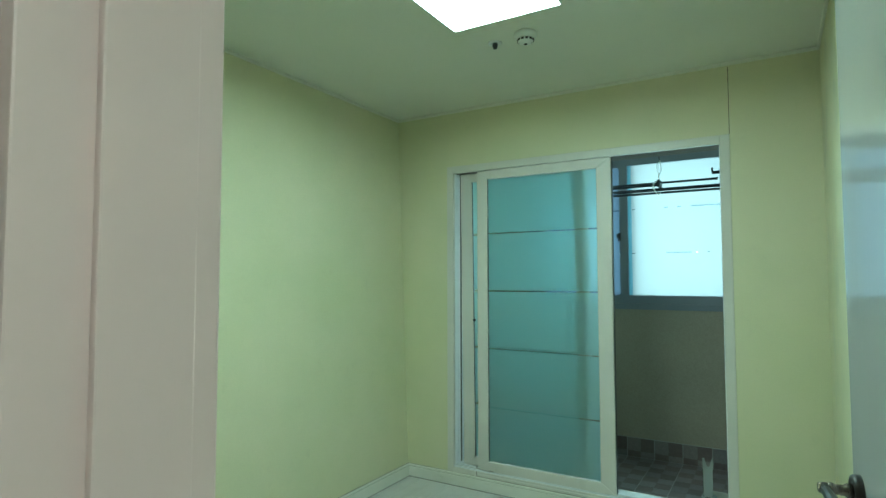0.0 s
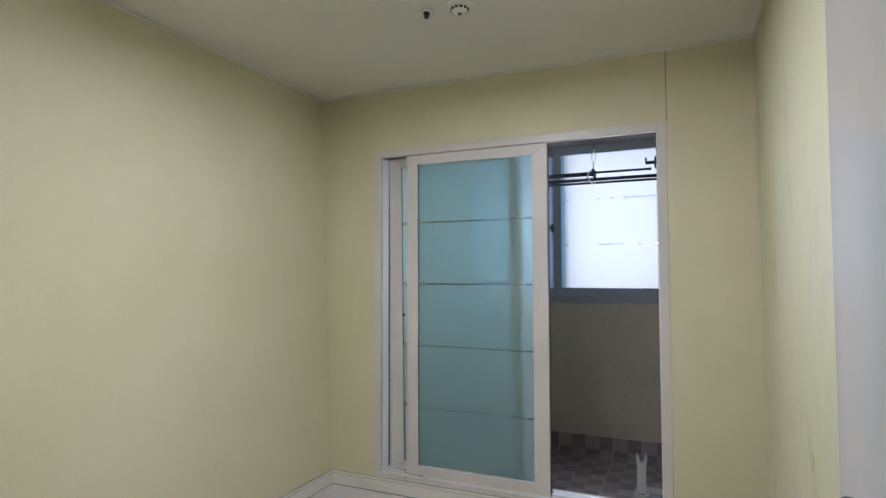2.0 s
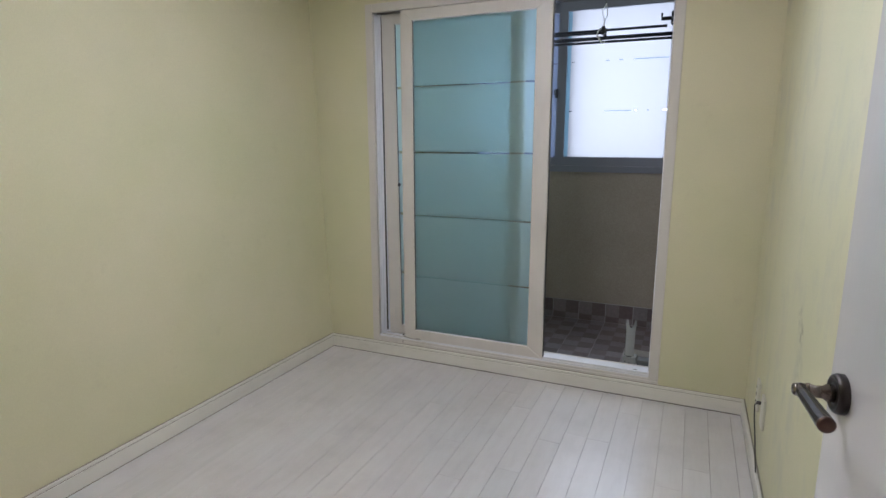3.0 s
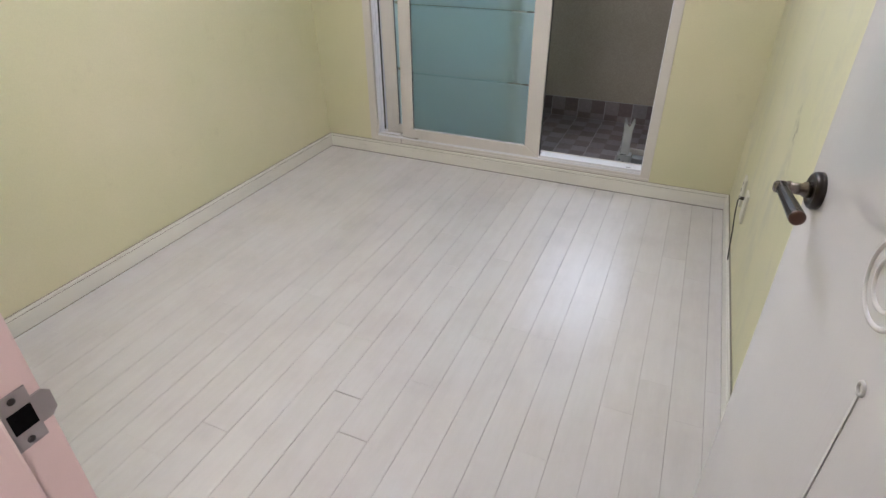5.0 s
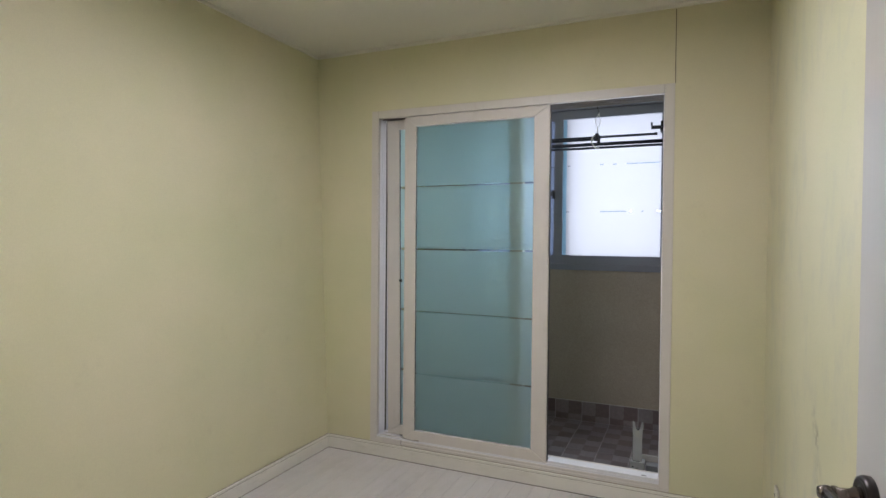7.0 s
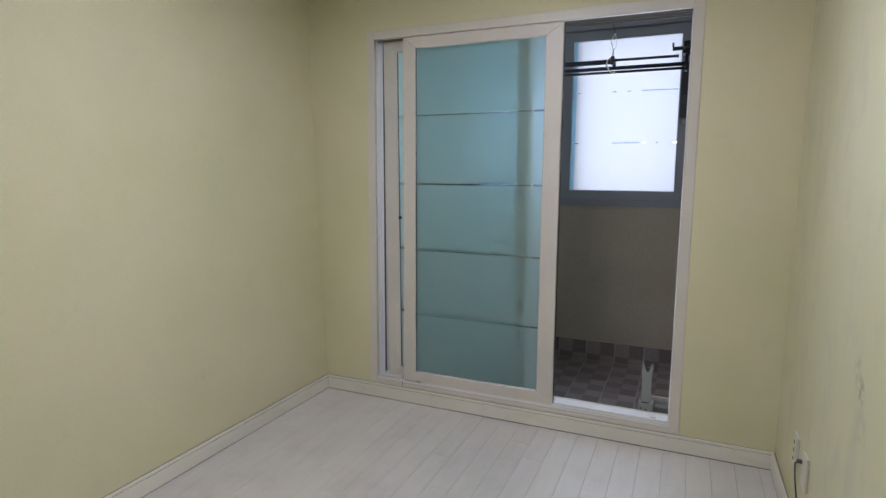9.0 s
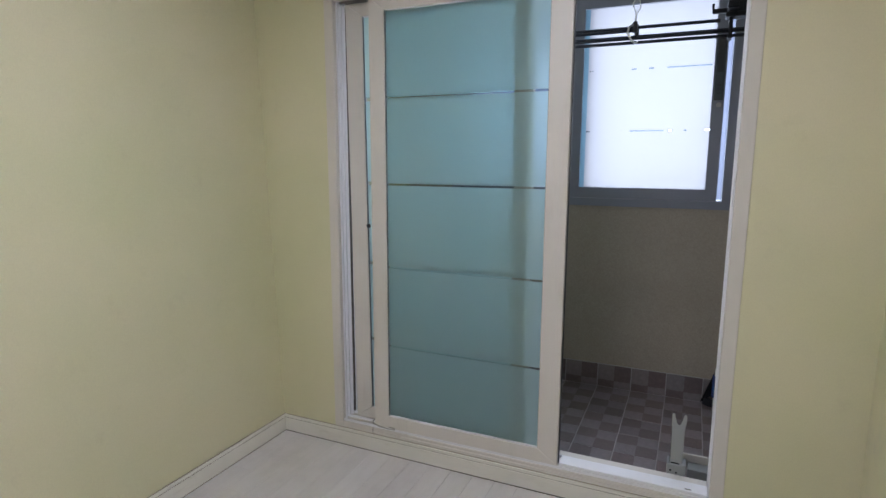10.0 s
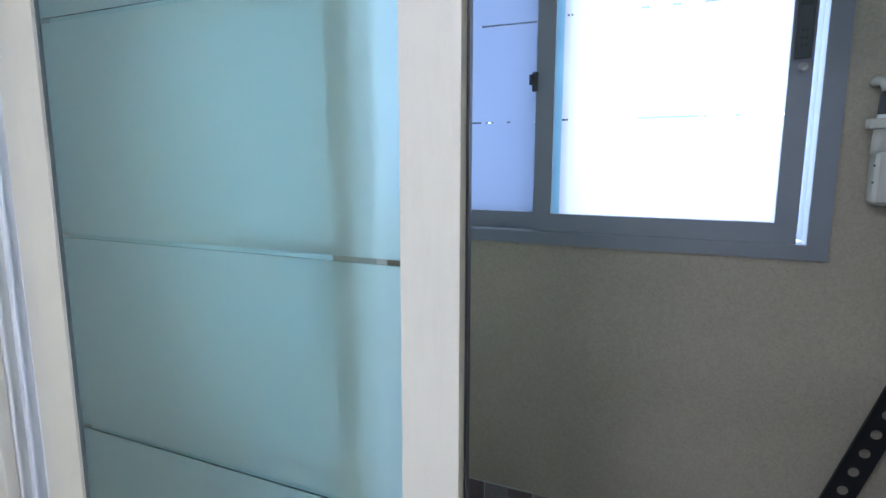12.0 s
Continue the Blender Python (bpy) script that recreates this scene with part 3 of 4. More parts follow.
part("tip", lathe([(0.0109, -0.1012), (0.0106, -0.105), (0.0084, -0.1068), (0.004, -0.1075)], 20, "X", (RS, 0.051, RZ)), antique_tip, lever, smooth=True)
part("latch_face", box(LEAF - 0.0005, LEAF + 0.0012, -0.030, -0.006, RZ - 0.09, RZ + 0.09), steel, door)

# ---- sliding balcony door ----
slider = empty("sliding_door_frame", (0, 0, 0), label="cream painted sliding door frame with grooved white tracks", kind="structure", category="door frame")
FD = 3.396
part("casing", box(FX0, FX0 + 0.045, FD, YN + 0.02, FZ0 + 0.001, FZ1, 0.002, 1), frame_cream, slider)
part("casing", box(FX1 - 0.045, FX1, FD, YN + 0.02, FZ0 + 0.001, FZ1, 0.002, 1), frame_cream, slider)
part("casing", box(FX0 + 0.0455, FX1 - 0.0455, FD, YN + 0.02, FZ1 - 0.045, FZ1, 0.002, 1), frame_cream, slider)
for x0, sg in ((FX0 + 0.020, 1), (FX1 - 0.020, -1)):
    xs = sorted((x0, x0 + sg * 0.017))
    part("side_liner", box(xs[0], xs[1], YN + 0.0205, YN + 0.158, FZ0, FZ1 - 0.02), track_white, slider)
    for y in (3.421, 3.447, 3.475, 3.505):
        xr = sorted((x0 + sg * 0.0172, x0 + sg * 0.030))
        part("side_rib", box(xr[0], xr[1], y, y + 0.005, FZ0, FZ1 - 0.03, 0.001, 1), track_white, slider)
part("head_liner", box(FX0 + 0.038, FX1 - 0.038, YN + 0.0205, YN + 0.158, FZ1 - 0.020, FZ1 - 0.006), head_shade, slider)
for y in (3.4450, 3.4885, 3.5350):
    part("head_fin", box(FX0 + 0.046, FX1 - 0.046, y, y + 0.004, FZ1 - 0.0456, FZ1 - 0.0205), head_shade, slider)
part("sill", box(FX0 + 0.0, FX1 - 0.0, FD + 0.002, YN + 0.150, FZ0, FZ0 + 0.030, 0.003, 2), frame_cream, slider)
for y in (3.402, 3.4455, 3.487):
    part("track_rail", box(FX0 + 0.046, FX1 - 0.046, y, y + 0.004, FZ0 + 0.0302, FZ0 + 0.042), track_white, slider)
part("sill_cover", box(-0.456, FX1 - 0.047, YN + 0.003, YN + 0.068, FZ0 + 0.0425, FZ0 + 0.056, 0.004, 2), track_white, slider, "white sill cover with a screw slot")
part("seam", box(-1.2995, -1.2975, FD - 0.0006, FD + 0.004, FZ0 + 0.0005, FZ0 + 0.030), gap_dark, slider)
part("lower_ledge", box(-1.296, FX1 - 0.002, FD - 0.0035, FD + 0.0015, FZ0 + 0.0045, FZ0 + 0.0175, 0.0015, 2), frame_cream, slider)
# Strip coloured brown for the shadow below the ledge
part("ledge_gap", box(-1.296, FX1 - 0.002, FD - 0.0010, FD + 0.0015, FZ0 + 0.0008, FZ0 + 0.0043), joint_shade_brown, slider)
part("screw_slot", box(0.0, 0.022, YN + 0.012, YN + 0.018, FZ0 + 0.0561, FZ0 + 0.0568), gap_dark, slider)

LINES = (1.561, 1.207, 0.854, 0.503)


def mitred_frame(top, material, outer, inner, y, t):
    """Four profiles cut at 45 degrees where they meet: two stiles, a top rail and a bottom rail."""
    (ox0, ox1, oz0, oz1), (ix0, ix1, iz0, iz1) = outer, inner
    o = ((ox0, oz0), (ox1, oz0), (ox1, oz1), (ox0, oz1))
    n = ((ix0, iz0), (ix1, iz0), (ix1, iz1), (ix0, iz1))
    for name, a, b in (("bottom_rail", 0, 1), ("stile", 1, 2), ("top_rail", 2, 3), ("stile", 3, 0)):
        du = 0.0004
        flat = name.endswith("rail")
        pts = [list(o[a]), list(o[b]), list(n[b]), list(n[a])]
        axis = 0 if flat else 1
        sg = 1 if pts[1][axis] > pts[0][axis] else -1
        for k, d in ((0, sg), (1, -sg), (2, -sg), (3, sg)):
            pts[k][axis] += d * du
        bm = bmesh.new()
        fr = [bm.verts.new((px, y, pz)) for px, pz in pts]
        bk = [bm.verts.new((px, y + t, pz)) for px, pz in pts]
        face = bm.faces.new(fr)
        bm.faces.new(bk[::-1])
        for k in range(4):
            bm.faces.new((fr[k], fr[(k + 1) % 4], bk[(k + 1) % 4], bk[k]))
        bmesh.ops.bevel(bm, geom=list(face.edges), offset=0.0012, segments=2, affect="EDGES", profile=0.6)
        part(name, bm, material, top)


def sliding_panel(name, x0, x1, y, label, half=0.004, left=0.069, right=0.079):
    """A sash: mitred cream profile, frosted glass in bands, thin clear lines between them."""
    top = empty(name, (0, 0, 0), label=label, category="sliding door")
    z0, z1, t = 0.1225, 1.952, 0.030
    gz0, gz1 = 0.177, 1.899
    gx0, gx1 = x0 + left, x1 - right
    mitred_frame(top, frame_cream, (x0, x1, z0, z1), (gx0, gx1, gz0, gz1), y, t)
    for a, b in ((gx0, gx0 + 0.0025), (gx1 - 0.0025, gx1)):
        part("gasket", box(a, b, y + 0.006, y + 0.012, gz0, gz1), gasket_grey, top)
    for a, b in ((gz0, gz0 + 0.004), (gz1 - 0.004, gz1)):
        part("gasket", box(gx0 + 0.0026, gx1 - 0.0026, y + 0.004, y + 0.012, a, b), track_white, top)
    zs = [gz1 - 0.004] + list(LINES) + [gz0 + 0.004]
    a, b = gx0 + 0.002, gx1 - 0.002
    for k in range(len(zs) - 1):
        hi = zs[k] - (half if k else 0)
        lo = zs[k + 1] + (half if k < len(zs) - 2 else 0)
        p = part("frosted_glass", box(a, b, y + 0.0125, y + 0.0165, lo, hi), glass_frosted, top)
        p.visible_shadow = True
    for z in LINES:
        part("clear_line", box(a, b, y + 0.013, y + 0.016, z - half, z + half), glass_clear, top)
    return top


rear = sliding_panel("sliding_door_panel", -1.424, -0.606, 3.455, "rear sliding door panel of frosted teal glass in a cream frame, pushed aside", 0.0068, 0.079, 0.072)
for x in (-1.338, -0.674):
    part("finger_pull", lathe([(0.009, 0.004), (0.009, -0.002), (0.0065, -0.0025), (0.006, 0.001)], 18, "Y", (x, 3.455, 1.022)), dark_plastic, rear, smooth=True)
# the rear panel hangs a little out of plumb: sheared to fit the camera's view
for piece in rear.children:
    for v in piece.data.vertices:
        v.co.x += 0.009 - 0.010 * v.co.z
# Dark strip added to colour in the shade deep in the side slot
part("side_seal", box(-1.466, -1.4535, 3.4885, 3.4985, FZ0 + 0.03, FZ1 - 0.05), gap_dark, slider, "dark strip for the shade in the side groove")
front = sliding_panel("sliding_door_panel", -1.288, -0.462, 3.400, "front sliding door panel of frosted teal glass in a cream frame, half open", 0.004, 0.070, 0.080)
part("edge_seal", box(-0.4618, -0.4580, 3.417, 3.426, 0.125, 1.95), dark_plastic, front, "dark brush seal")
bm = tube_mesh([(-1.31, 3.452, 0.126), (-1.315, 3.425, 0.127), (-1.300, 3.402, 0.128), (-1.255, 3.386, 0.129), (-1.205, 3.380, 0.129), (-1.178, 3.384, 0.129), (-1.186, 3.396, 0.128), (-1.215, 3.3975, 0.128)], 0.0022, 8)
tagged(part("loose_wire", bm, wire_grey, smooth=True), label="thin loose wire curled on the sliding door track", category="wire")

# ---- lights and sensors on the ceiling ----
lamp = empty("ceiling_light", (-0.582, 2.052, H), label="square white LED ceiling light, switched on", category="ceiling light")
part("housing", box(-0.226, 0.226, -0.226, 0.226, -0.030, 0.0, 0.004, 2), plastic_white, lamp)
part("rim", slab_with_hole("x", -0.236, 0.236, -0.236, 0.236, 0, 0.012, (-0.224, 0.224, -0.224, 0.224)), plastic_white, lamp)
lamp.children[-1].matrix_basis = pose(0, 0, -0.030, 90, 0, 0) @ pose(0, 0, 0)
# Lip added round the diffuser to keep its side light off the upper walls
for x0, x1, y0, y1 in ((-0.229, -0.2255, -0.229, 0.229), (0.2255, 0.229, -0.229, 0.229), (-0.2255, 0.2255, -0.229, -0.2255), (-0.2255, 0.2255, 0.2255, 0.229)):
    part("side_rim", box(x0, x1, y0, y1, -0.060, -0.0302), plastic_white, lamp)
part("diffuser", box(-0.223, 0.223, -0.223, 0.223, -0.052, -0.0305, 0.008, 3), led_diffuser, lamp, "glowing white diffuser")

smoke = empty("smoke_detector", (-0.614, 2.565, H), label="round white smoke detector with dark vents on the ceiling", category="smoke detector")
part("base", lathe([(0.050, 0.0), (0.050, -0.010), (0.047, -0.018), (0.040, -0.024), (0.036, -0.027)], 40), plastic_white, smoke, smooth=True)
part("cap", lathe([(0.034, -0.027), (0.036, -0.030), (0.034, -0.036), (0.027, -0.044), (0.016, -0.048), (0.004, -0.049)], 40), plastic_white, smoke, smooth=True)
for k in range(12):
    a = 2 * math.pi * k / 12
    v = part("vent", box(0.0335, 0.0365, -0.0055, 0.0055, -0.037, -0.029), hole_black, smoke)
    v.matrix_basis = pose(0, 0, 0, 0, 0, math.degrees(a))
part("led", lathe([(0.008, -0.0485), (0.008, -0.051), (0.003, -0.052)], 16), dark_plastic, smoke, smooth=True)

sprinkler = empty("sprinkler_head", (-0.774, 2.591, H), label="small recessed sprinkler head with a white collar", category="sprinkler")
part("collar", lathe([(0.032, 0.0), (0.031, -0.004), (0.024, -0.006), (0.016, -0.003), (0.014, 0.0)], 32), plastic_white, sprinkler, smooth=True)
part("nozzle", lathe([(0.012, -0.002), (0.012, -0.016), (0.009, -0.020), (0.009, -0.026), (0.004, -0.027)], 20), dark_plastic, sprinkler, smooth=True)

# ---- two wall plates with a cable on the east wall ----
for y, z, text, dotted in ((2.952, 0.298, "narrow cream wall plate with two dark socket holes", True), (2.790, 0.300, "narrow cream wall plate with a dark cable hanging out", False)):
    plate = empty("wall_outlet", (XE, y, z), label=text, category="outlet", group="wall outlets")
    part("plate", box(-0.0095, -0.0005, -0.035, 0.035, -0.058, 0.058, 0.003, 2), plastic_aged, plate)
    part("insert", box(-0.0112, -0.0096, -0.023, 0.023, -0.046, 0.046, 0.0007, 1), plastic_aged, plate)
    if dotted:
        for dz in (-0.030, 0.0, 0.030):
            part("socket_hole", lathe([(0.0075, -0.0118), (0.0075, -0.0113)], 16, "X", (0, 0.006, dz)), gap_dark, plate)
    else:
        part("plug", tube_mesh([(-0.0113, 0.018, 0.026), (-0.026, 0.020, 0.026)], 0.0065, 12), cable_black, plate, smooth=True)
        part("cable", tube_mesh([(-0.024, 0.020, 0.026), (-0.031, 0.019, 0.016), (-0.029, 0.010, -0.03), (-0.022, -0.010, -0.10), (-0.017, -0.028, -0.165), (-0.0135, -0.055, -0.2115)], 0.0024, 10),
             cable_black, plate, smooth=True)
tagged(part("floor_cable", tube_mesh([(XE - 0.004, YN - 0.02, 0.086), (XE - 0.004, 3.0, 0.086), (XE - 0.006, 2.74, 0.085), (XE - 0.005, 2.56, 0.085), (XE - 0.004, 2.0, 0.085), (XE - 0.004, 1.2, 0.085)], 0.0013, 6), cable_dull, smooth=True),
       label="thin dark cable laid along the top of the skirting", category="cable")


# ---- balcony window ----
window = empty("window_1", (0, 0, 0), label="grey framed sliding window with frosted panes, closed", category="window", kind="structure")
part("window_frame", slab_with_hole("x", WX0, WX1, WZ0, WZ1, YB1 - 0.012, YB1 + 0.13, (WX0 + 0.056, WX1 - 0.056, WZ0 + 0.045, WZ1 - 0.045)), window_grey, window)
part("inner_lip", slab_with_hole("x", WX0 + 0.040, WX1 - 0.040, WZ0 + 0.030, WZ1 - 0.030, YB1 - 0.016, YB1 - 0.0125, (WX0 + 0.054, WX1 - 0.054, WZ0 + 0.043, WZ1 - 0.043)), window_grey, window)


DARK, FROST, CLEAR = glass_dark, glass_window, glass_clear
lines_bits = (
    ((0, 0.012, FROST), (0.012, 0.022, DARK), (0.022, 0.030, FROST), (0.030, 0.040, DARK), (0.040, 0.36, FROST), (0.36, 0.40, DARK), (0.40, 0.5, FROST),
     (0.5, 0.54, DARK), (0.54, 0.64, FROST), (0.64, 0.98, DARK), (0.98, 1, FROST)),
    ((0, 0.015, DARK), (0.015, 0.023, CLEAR), (0.023, 0.032, DARK), (0.032, 0.055, FROST), (0.055, 0.37, FROST), (0.37, 0.644, DARK), (0.644, 0.67, FROST),
     (0.67, 0.683, DARK), (0.683, 0.705, CLEAR), (0.705, 0.715, DARK), (0.715, 0.80, FROST), (0.80, 0.82, DARK), (0.82, 0.96, FROST), (0.96, 1, CLEAR)),
)


def sash(x0, x1, y, zl, st0, st1, lines, glass=glass_window, margin=0.0):
    s = part("sash", slab_with_hole("x", x0, x1, WZ0 + 0.0452, WZ1 - 0.0452, y, y + 0.030, (x0 + st0, x1 - st1, WZ0 + 0.107, WZ1 - 0.112)), window_grey, window)
    a, b = x0 + st0 - 0.004, x1 - st1 + 0.004
    g0, g1 = WZ0 + 0.103, WZ1 - 0.108
    if margin:
        p = part("pane_edge", box(a, a + margin, y + 0.013, y + 0.017, g0, g1), glass_overlap_shade, s, "pane strip tinted teal for the dimmer light beside the sash overlap")
        p.visible_shadow = False
        a += margin + 0.0002
    zs = [g1] + list(lines) + [g0]
    for k in range(len(zs) - 1):
        hi, lo = zs[k] - (0.003 if k else 0), zs[k + 1] + (0.003 if k < len(zs) - 2 else 0)
        p = part("pane", box(a, b, y + 0.013, y + 0.017, lo, hi), glass, s)
        p.visible_shadow = False
    for k, z in enumerate(lines):
        for f0, f1, m in lines_bits[k]:
            m = glass if m is FROST else m
            p = part("pane_line", box(a + (b - a) * f0, a + (b - a) * f1, y + 0.0132, y + 0.0168, z - 0.003, z + 0.003), m, s)
            p.visible_shadow = False
    return s


PANE_LINES = (1.813, 1.474)
right_sash = sash(-0.733, 0.072, YB1 + 0.004, 0, 0.063, 0.060, PANE_LINES, glass_window, 0.030)
sash(WX0 + 0.058, -0.672, YB1 + 0.046, 0, 0.07, 0.060, PANE_LINES, glass_left_dim)
edge = part("pane", box(0.058, WX1 - 0.050, YB1 + 0.080, YB1 + 0.084, WZ0 + 0.05, WZ1 - 0.05), glass_edge, window)
edge.visible_shadow = False
sash(WX0 + 0.058, -0.640, YB1 + 0.086, 0, 0.05, 0.092, ())
part("pull_plate", box(0.020, 0.064, YB1 - 0.0005, YB1 + 0.0035, 1.625, 1.960, 0.004, 2), plate_grey, right_sash)
part("pull_recess", box(0.027, 0.057, YB1 - 0.0012, YB1 - 0.0006, 1.770, 1.952), dark_plastic, right_sash, "dark recessed finger pull")
for z in (1.662, 1.683, 1.704):
    for x in (0.034, 0.044):
        part("pull_mark", box(x, x + 0.007, YB1 - 0.0014, YB1 - 0.0006, z - 0.004, z + 0.004), dark_plastic, right_sash)
part("lock_knob", lathe([(0.013, 0.004), (0.0135, -0.002), (0.011, -0.006), (0.009, -0.006), (0.008, -0.003)], 24, "Y", (0.047, YB1, 1.602)), steel, right_sash, smooth=True)
latch = part("latch", box(-0.745, -0.725, YB1 - 0.010, YB1 + 0.0035, 1.570, 1.635, 0.004, 2), dark_plastic, right_sash, "black latch")
part("latch_lever", box(-0.752, -0.740, YB1 - 0.022, YB1 - 0.0105, 1.590, 1.625, 0.003, 2), dark_plastic, latch)

# ---- clothes rack over the balcony ----
rack = empty("clothes_drying_rack", (0, 0, 0), label="dark metal hanging clothes rack with thin rods and tied cord", category="drying rack")
RY = 4.12
for y, z, x0, x1 in ((RY, 1.900, -1.55, -0.004), (RY - 0.022, 1.884, -1.55, -0.345), (RY + 0.012, 1.862, -1.55, 0.110), (RY - 0.015, 1.851, -1.55, 0.104), (RY, 1.835, -1.55, 0.108)):
    part("rod", tube_mesh([(x0, y, z + 0.002), (x1, y, z - 0.001)], 0.0072, 12), rod_metal, rack, smooth=True)
    part("rod_end", tube_mesh([(x1, y, z - 0.001), (x1 + 0.016, y, z - 0.0012)], 0.0088, 12), dark_plastic, rack, smooth=True)
part("cross_bar", box(0.035, 0.075, RY - 0.10, RY + 0.11, 1.925, 1.955, 0.003, 1), black_metal, rack)
part("rod_carrier", box(0.030, 0.112, RY - 0.035, RY + 0.035, 1.905, 1.9245, 0.003, 1), black_metal, rack)
part("rod_carrier", box(0.044, 0.060, RY - 0.030, RY + 0.030, 1.818, 1.9045, 0.003, 1), black_metal, rack)
part("hook", box(-0.022, 0.075, RY - 0.012, RY + 0.012, 1.928, 1.946, 0.003, 1), black_metal, rack)
part("hook_tip", box(-0.024, -0.014, RY - 0.010, RY + 0.010, 1.946, 1.968, 0.002, 1), black_metal, rack)
part("hanger", box(0.072, 0.110, RY - 0.02, RY + 0.02, 1.925, 2.12, 0.003, 1), black_metal, rack)
part("ceiling_arm", box(0.082, 0.100, RY - 0.010, RY + 0.010, 2.12, H, 0.002, 1), black_metal, rack)
part("ceiling_arm", box(-1.40, -1.38, RY - 0.010, RY + 0.010, 1.90, H, 0.002, 1), black_metal, rack)
for k, y in enumerate((RY - 0.045, RY + 0.02)):
    part("clip", box(-0.336, -0.318, y - 0.014, y + 0.010, 1.868 - 0.01 * k, 1.915, 0.003, 1), dark_plastic, rack)

cord = empty("hanging_cord", (-0.333, RY, 1.852), label="knotted white cord tied round the drying rack rods", category="cord")
part("upper_wire", tube_mesh([(0.0, 0, H - 1.852), (0.006, 0, 0.33), (-0.004, 0, 0.24), (0.010, 0.0, 0.19)], 0.0018, 6), cable_black, cord, smooth=True)
part("twist", tube_mesh([(0.010, 0, 0.195), (-0.016, 0.004, 0.15), (0.004, 0, 0.10), (-0.002, 0.0, 0.06)], 0.0022, 6), string_white, cord, smooth=True)
part("twist", tube_mesh([(0.008, 0, 0.195), (0.020, -0.004, 0.13), (-0.004, 0, 0.095), (0.002, 0.0, 0.06)], 0.0022, 6), string_white, cord, smooth=True)
part("loop", tube_mesh([(0.0, -0.03, 0.062), (-0.020, -0.055, 0.04), (-0.022, -0.09, 0.01), (-0.004, -0.10, -0.024), (0.014, -0.095, -0.040), (0.020, -0.08, -0.030)], 0.0045, 8), string_white, cord, smooth=True)

# ---- boiler and its pipes ----
boiler = empty("wall_boiler", (0.467, 4.595, 1.184), label="pale blue-white gas boiler cabinet hung on the balcony wall", category="boiler")
bm = box(-0.185, 0.193, -0.060, 0.139, 0.0, 0.72)
bmesh.ops.bevel(bm, geom=list(bm.edges), offset=0.022, segments=4, affect="EDGES", profile=0.5)
part("cabinet", bm, boiler_white, boiler, smooth=False)
part("seam", box(-0.1856, -0.1850, 0.000, 0.004, 0.02, 0.70), gap_dark, boiler)
part("badge", lathe([(0.010, -0.1855), (0.010, -0.1870), (0.007, -0.1872)], 20, "X", (0, -0.020, 0.165)), plastic_white, boiler, smooth=True)
for k, (y, z) in enumerate(((-0.028, 0.06), (-0.028, 0.40), (0.03, 0.05), (0.09, 0.05))):
    part("screw", lathe([(0.004, -0.1853), (0.004, -0.1865), (0.002, -0.187)], 12, "X", (0, y, z)), dark_plastic, boiler, smooth=True)
for k in range(5):
    part("label_line", box(-0.150, -0.10 + 0.01 * (k % 3), -0.0612, -0.0600, 0.215 + k * 0.014, 0.221 + k * 0.014), hose_grey, boiler)
part("drain_hose", tube_mesh([(-0.12, -0.04, 0.0), (-0.122, -0.042, -0.10), (-0.112, -0.045, -0.45), (-0.095, -0.045, -0.85), (-0.085, -0.045, -1.238)], 0.013, 12), hose_grey, boiler, smooth=True)
part("supply_pipe", tube_mesh([(0.06, 0.03, 0.0), (0.06, 0.03, -1.238)], 0.010, 12), steel, boiler, smooth=True)

valve = empty("gas_valve", (0.234, YB1, 1.43), label="grimy white gas valve with a brass cock on the balcony wall", category="valve")
part("elbow", tube_mesh([(-0.014, 0.0, 0.118), (-0.014, -0.030, 0.120), (-0.004, -0.048, 0.118), (0.004, -0.05, 0.095)], 0.013, 12), plastic_old, valve, smooth=True)
part("brass_cock", box(0.008, 0.026, -0.062, -0.038, 0.085, 0.140, 0.004, 2), brass, valve)
part("nut", lathe([(0.015, 0.025), (0.016, 0.035), (0.014, 0.080), (0.012, 0.090)], 14, "Z", (0.003, -0.05, 0)), dark_plastic, valve)
part("tape_band", lathe([(0.0168, 0.020), (0.0168, 0.030)], 14, "Z", (0.003, -0.05, 0)), string_white, valve)
part("collar", box(-0.032, 0.036, -0.075, -0.025, -0.008, 0.020, 0.004, 2), plastic_old, valve)
part("tee_body", lathe([(0.020, -0.075), (0.021, -0.05), (0.019, -0.008)], 16, "Z", (0.002, -0.05, 0)), plastic_old, valve, smooth=True)
part("side_port", tube_mesh([(0.010, -0.05, -0.032), (0.062, -0.055, -0.030)], 0.015, 14), plastic_old, valve, smooth=True)
part("port_hole", tube_mesh([(0.048, -0.0712, -0.030), (0.048, -0.066, -0.030)], 0.008, 12), hole_black, valve)
bm = box(-0.012, 0.074, -0.085, -0.001, -0.213, -0.066, 0.024, 3)
part("meter_body", bm, plastic_old, valve, "dirty white meter cover")
for y, z in ((-0.014, -0.105), (-0.014, -0.15)):
    part("screw", lathe([(0.003, -0.0852), (0.003, -0.0868)], 10, "Y", (y, 0, z)), dark_plastic, valve)

# ---- things on the balcony floor ----
P0, P1 = Vector((0.110, 4.690, ZB + 0.012)), Vector((0.505, 4.700, 1.125))
strap = empty("slotted_angle_bar", tuple(P0), label="black perforated steel angle bar leaning in the corner", category="metal bar")
d = (P1 - P0)
length = d.length
d.normalize()
side = d.cross(Vector((0, 1, 0))).normalized()
outn = side.cross(d).normalized()
rot = Matrix((side, d, outn)).transposed().to_4x4()


